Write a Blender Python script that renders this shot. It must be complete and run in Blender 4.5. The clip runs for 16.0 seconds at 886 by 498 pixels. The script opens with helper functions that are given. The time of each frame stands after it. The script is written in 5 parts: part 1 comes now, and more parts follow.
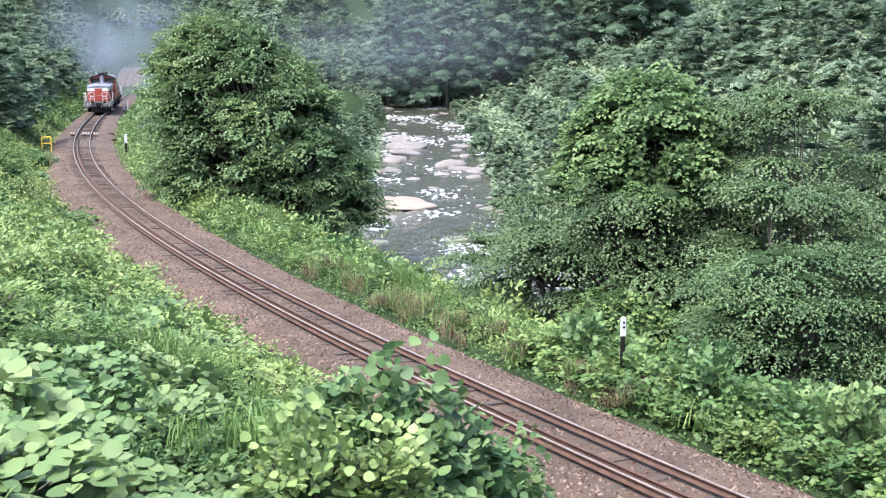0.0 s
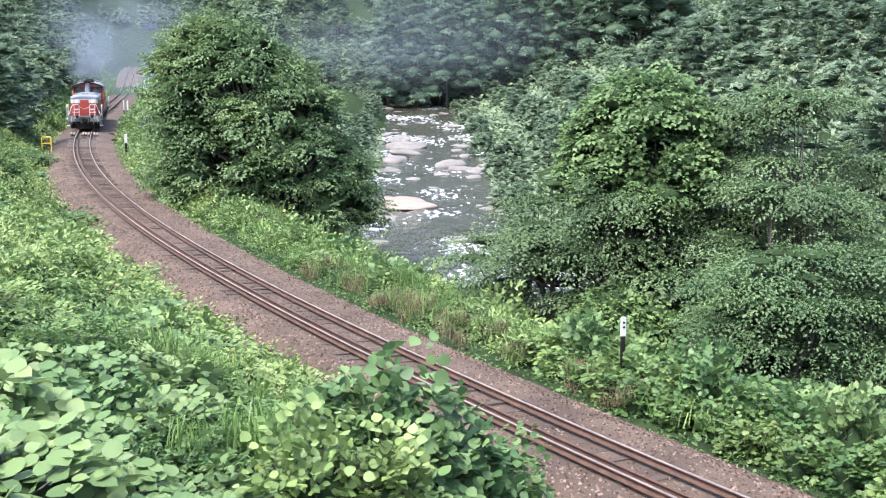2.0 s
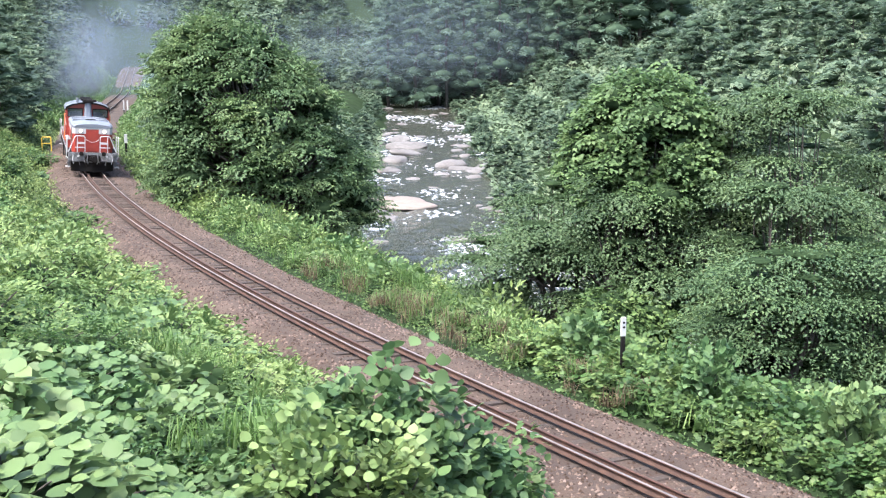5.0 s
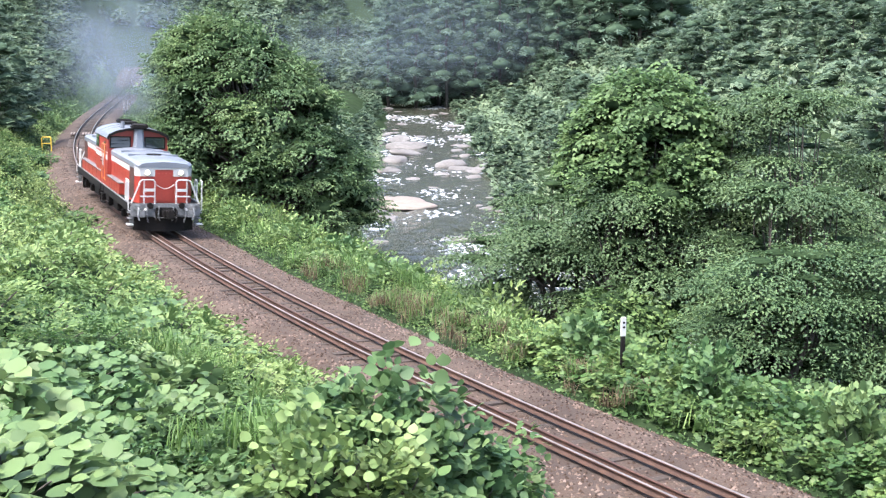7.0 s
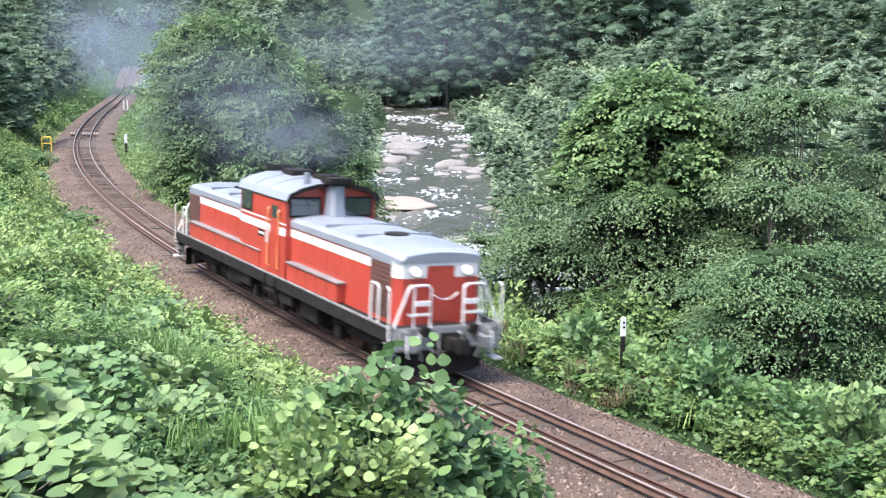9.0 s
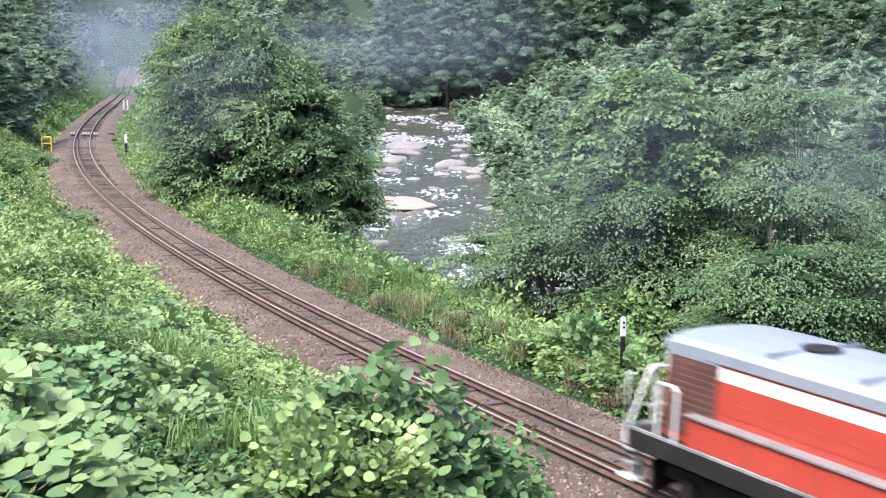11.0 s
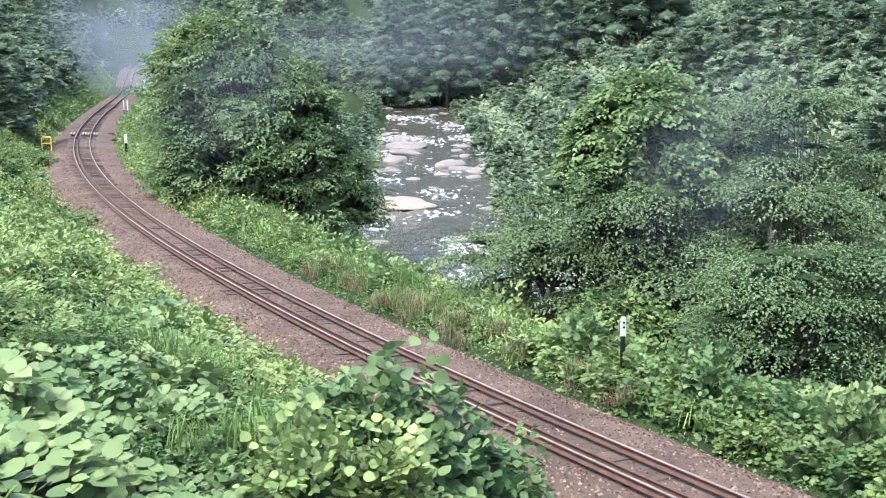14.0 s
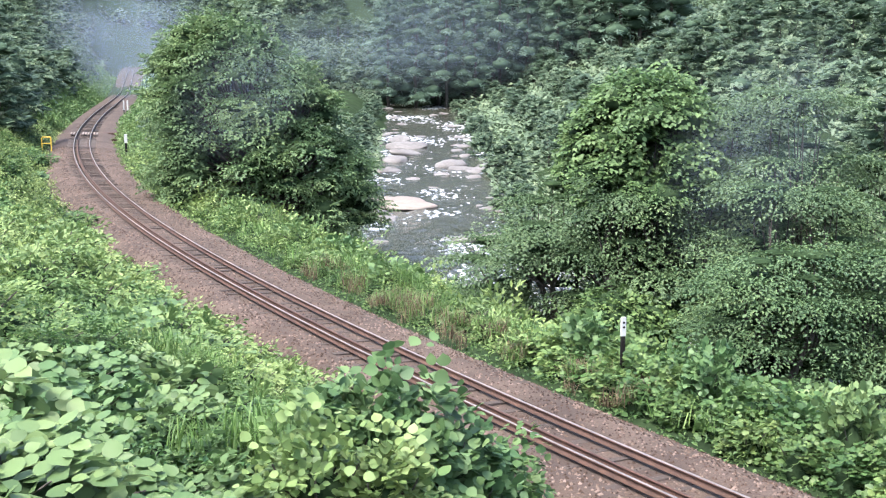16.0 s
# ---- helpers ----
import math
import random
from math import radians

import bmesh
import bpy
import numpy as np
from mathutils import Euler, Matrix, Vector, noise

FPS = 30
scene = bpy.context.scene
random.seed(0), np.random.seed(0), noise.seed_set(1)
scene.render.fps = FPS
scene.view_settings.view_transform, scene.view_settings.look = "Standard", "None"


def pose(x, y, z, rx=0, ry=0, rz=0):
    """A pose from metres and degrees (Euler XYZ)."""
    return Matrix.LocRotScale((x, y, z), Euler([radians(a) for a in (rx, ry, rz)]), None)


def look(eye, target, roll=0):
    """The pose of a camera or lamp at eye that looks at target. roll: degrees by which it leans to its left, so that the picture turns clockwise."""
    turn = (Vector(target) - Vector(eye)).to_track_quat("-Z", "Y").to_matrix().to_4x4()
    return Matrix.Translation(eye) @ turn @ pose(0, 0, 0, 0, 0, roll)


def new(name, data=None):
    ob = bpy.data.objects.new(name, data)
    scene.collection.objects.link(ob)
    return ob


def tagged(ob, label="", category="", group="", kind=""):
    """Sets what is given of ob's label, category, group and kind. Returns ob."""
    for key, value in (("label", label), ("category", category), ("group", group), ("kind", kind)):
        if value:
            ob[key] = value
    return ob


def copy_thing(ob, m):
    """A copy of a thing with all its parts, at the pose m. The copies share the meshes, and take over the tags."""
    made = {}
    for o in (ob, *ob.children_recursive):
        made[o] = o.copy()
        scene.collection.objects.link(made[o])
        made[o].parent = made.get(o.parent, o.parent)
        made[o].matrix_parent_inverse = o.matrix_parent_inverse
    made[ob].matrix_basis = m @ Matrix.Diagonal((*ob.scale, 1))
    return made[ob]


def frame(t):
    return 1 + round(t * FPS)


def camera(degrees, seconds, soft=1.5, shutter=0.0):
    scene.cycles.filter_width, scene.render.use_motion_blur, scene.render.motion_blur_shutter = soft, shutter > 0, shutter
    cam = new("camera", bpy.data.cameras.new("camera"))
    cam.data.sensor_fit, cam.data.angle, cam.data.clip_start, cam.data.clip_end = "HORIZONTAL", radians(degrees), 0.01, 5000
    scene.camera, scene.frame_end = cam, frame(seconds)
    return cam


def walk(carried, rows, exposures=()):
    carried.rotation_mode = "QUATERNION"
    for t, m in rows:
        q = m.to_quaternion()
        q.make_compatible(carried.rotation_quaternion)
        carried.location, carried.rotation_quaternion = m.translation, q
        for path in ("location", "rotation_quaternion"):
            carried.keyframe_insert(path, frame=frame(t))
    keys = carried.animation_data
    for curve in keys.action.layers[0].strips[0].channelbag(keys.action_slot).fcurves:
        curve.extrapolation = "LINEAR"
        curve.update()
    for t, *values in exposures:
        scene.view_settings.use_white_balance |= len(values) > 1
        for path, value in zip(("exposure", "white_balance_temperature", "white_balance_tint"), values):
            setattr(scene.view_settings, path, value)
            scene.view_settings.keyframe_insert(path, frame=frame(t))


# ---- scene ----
cam = camera(39.92, 16.0, soft=1.2, shutter=0.6)
EYE, TILT = (0.0, 0.0, 7.74), 0.190
AIM = look(EYE, (0.0, math.cos(TILT), EYE[2] - math.sin(TILT)))
walk(cam, [(0.0, AIM), (16.0, AIM)], exposures=[(0.0, 2.5, 6100, 11), (16.0, 2.5, 6100, 11)])

# ---------------------------------------------------------------- light: a bright overcast sky
world = bpy.data.worlds.new("overcast_sky")
scene.world = world
world.use_nodes = True
wn = world.node_tree.nodes
sky = wn.new("ShaderNodeTexSky")
sky.sky_type, sky.sun_disc = "NISHITA", False
sky.sun_elevation, sky.sun_rotation = radians(63), radians(229)
sky.dust_density, sky.air_density = 4.0, 1.0
world.node_tree.links.new(sky.outputs["Color"], wn["Background"].inputs["Color"])
wn["Background"].inputs["Strength"].default_value = 0.125
sun = new("sun", bpy.data.lights.new("sun", "SUN"))
sun.data.energy, sun.data.angle, sun.data.color = 1.5, radians(22), (1.0, 0.97, 0.92)
sun.matrix_world = look((-35, -30, 90), (0, 0, 0))


# ---------------------------------------------------------------- materials
def material(name, rough=0.6, metal=0.0):
    m = bpy.data.materials.new(name)
    m.use_nodes = True
    b = m.node_tree.nodes["Principled BSDF"]
    b.inputs["Roughness"].default_value, b.inputs["Metallic"].default_value = rough, metal
    return m, m.node_tree.nodes, m.node_tree.links, b


def ramp(nodes, stops):
    r = nodes.new("ShaderNodeValToRGB")
    while len(r.color_ramp.elements) < len(stops):
        r.color_ramp.elements.new(0.5)
    for e, (p, c) in zip(r.color_ramp.elements, stops):
        e.position, e.color = p, (*c, 1)
    return r


def surface(name, stops, scale=3.0, fine=40.0, rough=0.7, metal=0.0, bump=0.3, stretch=(1, 1, 1), gloss=0.5):
    """A surface coloured by coarse and fine noise, in metres of the object's own space, with fine relief."""
    m, n, l, b = material(name, rough, metal)
    b.inputs["Specular IOR Level"].default_value = gloss
    co, mp = n.new("ShaderNodeTexCoord"), n.new("ShaderNodeMapping")
    mp.inputs["Scale"].default_value = stretch
    l.new(co.outputs["Object"], mp.inputs["Vector"])
    a, f, mix = n.new("ShaderNodeTexNoise"), n.new("ShaderNodeTexNoise"), n.new("ShaderNodeMix")
    a.inputs["Scale"].default_value, a.inputs["Detail"].default_value = scale, 6
    f.inputs["Scale"].default_value, f.inputs["Detail"].default_value = fine, 4
    for t in (a, f):
        l.new(mp.outputs["Vector"], t.inputs["Vector"])
    mix.inputs["Factor"].default_value = 0.4
    l.new(a.outputs["Fac"], mix.inputs["A"])
    l.new(f.outputs["Fac"], mix.inputs["B"])
    r = ramp(n, stops)
    l.new(mix.outputs["Result"], r.inputs["Fac"])
    l.new(r.outputs["Color"], b.inputs["Base Color"])
    bp = n.new("ShaderNodeBump")
    bp.inputs["Strength"].default_value, bp.inputs["Distance"].default_value = bump, 0.02
    l.new(f.outputs["Fac"], bp.inputs["Height"])
    l.new(bp.outputs["Normal"], b.inputs["Normal"])
    return m


def leafage(name, dark, mid, light, patch=0.6, rough=0.5, through_light=0.3, tree_tones=0.0, speckle=0.36):
    """Leaves: each leaf has its own tone, patches of the plant differ, and some light passes through the blade."""
    m, n, l, b = material(name, rough)
    geo, co, no = n.new("ShaderNodeNewGeometry"), n.new("ShaderNodeTexCoord"), n.new("ShaderNodeTexNoise")
    no.inputs["Scale"].default_value, no.inputs["Detail"].default_value = patch, 3
    l.new(co.outputs["Object"], no.inputs["Vector"])
    mix = n.new("ShaderNodeMix")
    mix.inputs["Factor"].default_value = speckle
    l.new(no.outputs["Fac"], mix.inputs["A"])
    l.new(geo.outputs["Random Per Island"], mix.inputs["B"])
    r = ramp(n, [(0.27, dark), (0.5, mid), (0.75, light)])
    l.new(mix.outputs["Result"], r.inputs["Fac"])
    tone = r.outputs["Color"]
    if tree_tones:
        info, hs = n.new("ShaderNodeObjectInfo"), n.new("ShaderNodeHueSaturation")
        v, h = n.new("ShaderNodeMapRange"), n.new("ShaderNodeMapRange")
        v.inputs["To Min"].default_value, v.inputs["To Max"].default_value = 1 - tree_tones * 0.6, 1 + tree_tones * 0.7
        h.inputs["To Min"].default_value, h.inputs["To Max"].default_value = 0.515, 0.475
        for q, k in ((v, "Value"), (h, "Hue")):
            l.new(info.outputs["Random"], q.inputs["Value"])
            l.new(q.outputs["Result"], hs.inputs[k])
        l.new(r.outputs["Color"], hs.inputs["Color"])
        tone = hs.outputs["Color"]
    l.new(tone, b.inputs["Base Color"])
    b.inputs["Specular IOR Level"].default_value = 0.25
    tr, sh = n.new("ShaderNodeBsdfTranslucent"), n.new("ShaderNodeMixShader")
    l.new(tone, tr.inputs["Color"])
    sh.inputs["Fac"].default_value = through_light
    l.new(b.outputs["BSDF"], sh.inputs[1])
    l.new(tr.outputs["BSDF"], sh.inputs[2])
    l.new(sh.outputs["Shader"], n["Material Output"].inputs["Surface"])
    return m


KUDZU = leafage("kudzu_leaf", (0.050, 0.096, 0.035), (0.096, 0.163, 0.061), (0.165, 0.242, 0.094), 0.5, 0.5, tree_tones=0.25)
SHRUB = leafage("shrub_leaf", (0.04, 0.085, 0.028), (0.10, 0.17, 0.052), (0.18, 0.255, 0.09), 0.45, 0.5, tree_tones=0.35)
PALELEAF = leafage("pale_shrub_leaf", (0.07, 0.125, 0.04), (0.14, 0.215, 0.07), (0.23, 0.31, 0.12), 0.5, 0.5, tree_tones=0.3)
DEEPLEAF = leafage("deep_shrub_leaf", (0.034, 0.07, 0.024), (0.075, 0.133, 0.042), (0.14, 0.205, 0.068), 0.5, 0.5, tree_tones=0.3)
DARKLEAF = leafage("broad_leaf", (0.050, 0.090, 0.042), (0.102, 0.162, 0.070), (0.175, 0.238, 0.095), 0.3, speckle=0.18)
VINELEAF = leafage("climbing_vine_leaf", (0.055, 0.10, 0.038), (0.098, 0.158, 0.058), (0.15, 0.215, 0.082), 0.4, 0.5, speckle=0.2)
MAPLE = leafage("feathery_leaf", (0.05, 0.085, 0.042), (0.10, 0.152, 0.068), (0.155, 0.21, 0.09), 0.25, speckle=0.12)
# Distance haze is put into these two leaf colours, making them lighter and bluer.
FOREST = leafage("hazed_forest_leaf", (0.042, 0.070, 0.042), (0.088, 0.130, 0.076), (0.142, 0.186, 0.104), 0.12, tree_tones=0.7, speckle=0.2)
CEDAR = leafage("hazed_cedar_needle", (0.06, 0.10, 0.070), (0.105, 0.16, 0.108), (0.15, 0.21, 0.132), 0.12, tree_tones=0.4)
GRASS = leafage("grass_blade", (0.06, 0.11, 0.03), (0.10, 0.18, 0.045), (0.17, 0.24, 0.075), 0.5)
STRAW = leafage("dry_stalk", (0.06, 0.042, 0.024), (0.12, 0.088, 0.052), (0.19, 0.15, 0.095), 0.8, 0.8, 0.1)
# Hull colour is near-black green, standing in for the shade between leaves.
SHADEHULL = surface("inner_foliage", [(0.3, (0.012, 0.021, 0.009)), (0.5, (0.022, 0.038, 0.016)), (0.7, (0.040, 0.062, 0.026))], 1.2, 5, 0.9, 0, 1.0, gloss=0.05)
# Darkened forest green: shade within the far crowns put into the colour.
WOODSHADEHULL = surface("inner_shade_wood_foliage", [(0.3, (0.022, 0.036, 0.023)), (0.5, (0.042, 0.066, 0.040)), (0.7, (0.068, 0.098, 0.058))], 0.9, 4, 0.9, 0, 1.0, gloss=0.05)
# Soil coloured as dark as the hulls, so gaps in the growth look shaded.
SOIL = surface("shade_dark_soil", [(0.3, (0.012, 0.02, 0.009)), (0.55, (0.022, 0.036, 0.015)), (0.8, (0.04, 0.058, 0.023))], 0.8, 12, 0.95, gloss=0.05)
BARK = surface("bark", [(0.3, (0.025, 0.02, 0.016)), (0.7, (0.09, 0.075, 0.06))], 2, 18, 0.95, 0, 0.8, (1, 1, 0.3))
BALLAST = surface("ballast_bed", [(0.25, (0.018, 0.010, 0.006)), (0.5, (0.050, 0.031, 0.020)), (0.75, (0.115, 0.080, 0.058))], 0.6, 22, 0.95, 0, 1.0)
STONE = leafage("ballast_stone", (0.018, 0.010, 0.006), (0.055, 0.034, 0.022), (0.17, 0.125, 0.10), 0.5, 0.9, 0.0, speckle=0.5)
RUST = surface("rusty_rail_side", [(0.3, (0.030, 0.014, 0.009)), (0.7, (0.085, 0.042, 0.026))], 3, 30, 0.85)
STEEL = surface("worn_rail_head", [(0.3, (0.16, 0.13, 0.11)), (0.7, (0.30, 0.26, 0.235))], 2, 30, 0.5, 0.6, 0.05)
TIMBER = surface("weathered_sleeper", [(0.3, (0.03, 0.021, 0.016)), (0.6, (0.055, 0.039, 0.03)), (0.8, (0.12, 0.09, 0.072))], 2, 25, 0.9, 0, 0.6, (1, 6, 6))
ROCK = surface("river_rock", [(0.25, (0.05, 0.044, 0.038)), (0.5, (0.13, 0.118, 0.108)), (0.75, (0.25, 0.235, 0.22))], 0.7, 8, 0.85, 0, 0.5)
PALEROCK = surface("pale_slab", [(0.25, (0.13, 0.10, 0.08)), (0.6, (0.20, 0.165, 0.135)), (0.8, (0.25, 0.215, 0.185))], 0.5, 8, 0.8, 0, 0.3)
RED = surface("vermilion_paint", [(0.25, (0.20, 0.024, 0.015)), (0.55, (0.27, 0.034, 0.021)), (0.8, (0.32, 0.055, 0.037))], 0.7, 14, 0.42, 0, 0.04)
GREY = surface("roof_grey_paint", [(0.25, (0.105, 0.115, 0.135)), (0.6, (0.165, 0.177, 0.20)), (0.8, (0.225, 0.235, 0.255))], 0.6, 12, 0.4, 0, 0.05)
BEAMGREY = surface("grimy_grey_paint", [(0.3, (0.045, 0.044, 0.043)), (0.5, (0.13, 0.13, 0.128)), (0.7, (0.24, 0.24, 0.235))], 4.0, 20, 0.6, 0, 0.1)
WHITE = surface("white_paint", [(0.25, (0.36, 0.35, 0.33)), (0.6, (0.48, 0.47, 0.45)), (0.8, (0.54, 0.53, 0.51))], 1.5, 20, 0.5, 0, 0.05)
BLACK = surface("grimy_black", [(0.3, (0.005, 0.0045, 0.0045)), (0.7, (0.018, 0.015, 0.013))], 2, 20, 0.8, 0, 0.1, gloss=0.15)
GRILLE = surface("brown_grille", [(0.3, (0.035, 0.014, 0.010)), (0.7, (0.085, 0.034, 0.024))], 2, 30, 0.6, 0, 0.2)
ORANGE = surface("faded_orange_paint", [(0.3, (0.46, 0.14, 0.045)), (0.7, (0.62, 0.25, 0.10))], 3, 20, 0.5)
TREAD = surface("worn_tread_plate", [(0.3, (0.07, 0.065, 0.065)), (0.7, (0.17, 0.15, 0.145))], 2, 25, 0.7)
PLANK = surface("pale_plank", [(0.3, (0.12, 0.09, 0.075)), (0.7, (0.26, 0.215, 0.185))], 3, 25, 0.9, 0, 0.4, (6, 1, 6))
YELLOW = surface("yellow_paint", [(0.3, (0.55, 0.36, 0.03)), (0.7, (0.68, 0.48, 0.06))], 3, 20, 0.6)
GLASS, _n, _l, _b = material("cab_glass", 0.06)
_b.inputs["Base Color"].default_value = (0.03, 0.038, 0.04, 1)
_b.inputs["Specular IOR Level"].default_value = 1.0
_b.inputs["Coat Weight"].default_value = 0.6
LAMP, _n, _l, _b = material("lit_headlight", 0.2)
_b.inputs["Base Color"].default_value = (0.55, 0.53, 0.48, 1)
_b.inputs["Emission Color"].default_value = (1.0, 0.86, 0.62, 1)
_b.inputs["Emission Strength"].default_value = 1.5


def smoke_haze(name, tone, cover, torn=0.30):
    """A thin veil of exhaust, or the added haze sheet, torn into wisps and fading out towards its rim."""
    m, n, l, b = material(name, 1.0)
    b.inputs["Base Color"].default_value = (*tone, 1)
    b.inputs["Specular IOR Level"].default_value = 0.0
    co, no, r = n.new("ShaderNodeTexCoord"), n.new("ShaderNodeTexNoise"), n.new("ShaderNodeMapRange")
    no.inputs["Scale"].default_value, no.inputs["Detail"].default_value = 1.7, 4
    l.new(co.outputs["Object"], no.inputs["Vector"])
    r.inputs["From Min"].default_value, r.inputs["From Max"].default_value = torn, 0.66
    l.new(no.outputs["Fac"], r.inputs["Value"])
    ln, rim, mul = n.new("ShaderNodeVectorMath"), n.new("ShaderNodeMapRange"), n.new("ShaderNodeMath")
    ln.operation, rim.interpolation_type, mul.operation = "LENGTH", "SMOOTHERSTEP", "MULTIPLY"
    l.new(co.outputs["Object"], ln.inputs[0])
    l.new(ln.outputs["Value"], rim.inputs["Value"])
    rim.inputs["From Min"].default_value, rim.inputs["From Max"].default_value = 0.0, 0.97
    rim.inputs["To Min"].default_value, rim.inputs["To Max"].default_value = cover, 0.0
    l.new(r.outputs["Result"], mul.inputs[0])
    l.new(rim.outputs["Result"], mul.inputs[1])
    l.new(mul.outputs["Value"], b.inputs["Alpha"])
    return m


SMOKE = smoke_haze("exhaust_smoke", (0.075, 0.085, 0.105), 0.75)
MIDSMOKE = smoke_haze("drifting_smoke", (0.10, 0.12, 0.15), 0.55, 0.22)
HAZE = smoke_haze("thin_smoke", (0.18, 0.215, 0.265), 0.21, 0.10)
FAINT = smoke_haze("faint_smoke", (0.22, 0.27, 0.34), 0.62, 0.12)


# Pale blue for a sheet that paints distance haze, not smoke.
HAZESHEET = smoke_haze("painted_haze", (0.20, 0.24, 0.29), 0.30, 0.0)


def river_water():
    m, n, l, b = material("river_water", 0.06)
    co = n.new("ShaderNodeTexCoord")
    mp = n.new("ShaderNodeMapping")
    mp.inputs["Scale"].default_value = (1.0, 0.45, 1.0)
    l.new(co.outputs["Object"], mp.inputs["Vector"])
    a, f = n.new("ShaderNodeTexNoise"), n.new("ShaderNodeTexNoise")
    a.inputs["Scale"].default_value, a.inputs["Detail"].default_value = 0.22, 5
    f.inputs["Scale"].default_value, f.inputs["Detail"].default_value = 2.2, 6
    for t in (a, f):
        l.new(mp.outputs["Vector"], t.inputs["Vector"])
    mul = n.new("ShaderNodeMath")
    mul.operation = "MULTIPLY"
    l.new(a.outputs["Fac"], mul.inputs[0])
    l.new(f.outputs["Fac"], mul.inputs[1])
    foam = ramp(n, [(0.27, (0, 0, 0)), (0.42, (1, 1, 1))])
    l.new(mul.outputs["Value"], foam.inputs["Fac"])
    mix = n.new("ShaderNodeMix")
    mix.data_type = "RGBA"
    mix.inputs["A"].default_value = (0.045, 0.045, 0.033, 1)
    mix.inputs["B"].default_value = (0.5, 0.52, 0.54, 1)
    l.new(foam.outputs["Color"], mix.inputs["Factor"])
    l.new(mix.outputs["Result"], b.inputs["Base Color"])
    rr = n.new("ShaderNodeMapRange")
    rr.inputs["To Min"].default_value, rr.inputs["To Max"].default_value = 0.08, 0.7
    l.new(foam.outputs["Color"], rr.inputs["Value"])
    l.new(rr.outputs["Result"], b.inputs["Roughness"])
    bp = n.new("ShaderNodeBump")
    bp.inputs["Strength"].default_value, bp.inputs["Distance"].default_value = 0.7, 0.25
    l.new(f.outputs["Fac"], bp.inputs["Height"])
    l.new(bp.outputs["Normal"], b.inputs["Normal"])
    return m


WATER = river_water()

# ---------------------------------------------------------------- mesh helpers
rng = np.random.default_rng(7)


def smooth_mesh(me):
    me.polygons.foreach_set("use_smooth", np.ones(len(me.polygons), bool))


def array_mesh(name, verts, faces, mat, smooth=False):
    """A mesh from arrays of vertices (n, 3) and faces (m, k)."""
    me = bpy.data.meshes.new(name)
    faces = np.asarray(faces, np.int32)
    k = faces.shape[1]
    me.vertices.add(len(verts))
    me.vertices.foreach_set("co", np.asarray(verts, np.float32).ravel())
    me.loops.add(faces.size)
    me.loops.foreach_set("vertex_index", faces.ravel())
    me.polygons.add(len(faces))
    me.polygons.foreach_set("loop_start", np.arange(0, faces.size, k, dtype=np.int32))
    me.update(calc_edges=True)
    me.materials.append(mat)
    if smooth:
        smooth_mesh(me)
    return me


def part(name, bm, mat, parent=None, label="", smooth=False):
    me = bpy.data.meshes.new(name)
    bm.to_mesh(me)
    bm.free()
    me.materials.append(mat)
    if smooth:
        smooth_mesh(me)
    ob = new(name, me)
    ob.parent = parent
    return tagged(ob, label)


def box(bm, x0, x1, y0, y1, z0, z1, bevel=0.0):
    g = bmesh.ops.create_cube(bm, size=1.0)["verts"]
    for v in g:
        v.co = Vector(((x0 + x1) / 2 + v.co.x * (x1 - x0), (y0 + y1) / 2 + v.co.y * (y1 - y0), (z0 + z1) / 2 + v.co.z * (z1 - z0)))
    if bevel:
        es = list({e for v in g for e in v.link_edges})
        bmesh.ops.bevel(bm, geom=es, offset=bevel, segments=2, affect="EDGES", clamp_overlap=True)
    return bm


def boxes(*rows, bevel=0.0):
    bm = bmesh.new()
    for r in rows:
        box(bm, *r, bevel=bevel)
    return bm


def tube(bm, pts, r, sides=8, closed=False):
    """A round bar along points, with mitred corners."""
    pts = [Vector(p) for p in pts]
    n, rings = len(pts), []
    for i, p in enumerate(pts):
        a = pts[i - 1] if i or closed else None
        b = pts[(i + 1) % n] if i < n - 1 or closed else None
        d = ((p - a).normalized() if a else Vector()) + ((b - p).normalized() if b else Vector())
        d.normalize()
        u = d.cross(Vector((0.31, 0.17, 0.93)))
        u = (u if u.length > 0.05 else d.cross(Vector((1, 0, 0)))).normalized()
        w = d.cross(u)
        rr = r[i] if isinstance(r, (list, tuple)) else r
        rings.append([bm.verts.new(p + (u * math.cos(t) + w * math.sin(t)) * rr) for t in (2 * math.pi * k / sides for k in range(sides))])
    for i in range(n if closed else n - 1):
        p, q = rings[i], rings[(i + 1) % n]
        for k in range(sides):
            bm.faces.new((p[k], p[(k + 1) % sides], q[(k + 1) % sides], q[k]))
    if not closed:
        bm.faces.new(rings[0][::-1])
        bm.faces.new(rings[-1])
    return bm


def prism(bm, outline, y0, y1, axis="y"):
    """A solid with the outline (pairs) swept along an axis."""
    def at(p, s):
        return {"y": (p[0], s, p[1]), "x": (s, p[0], p[1]), "z": (p[0], p[1], s)}[axis]
    a = [bm.verts.new(at(p, y0)) for p in outline]
    b = [bm.verts.new(at(p, y1)) for p in outline]
    n = len(outline)
    bm.faces.new(a)
    bm.faces.new(b[::-1])
    for i in range(n):
        bm.faces.new((a[i], b[i], b[(i + 1) % n], a[(i + 1) % n]))
    bmesh.ops.recalc_face_normals(bm, faces=bm.faces)
    return bm


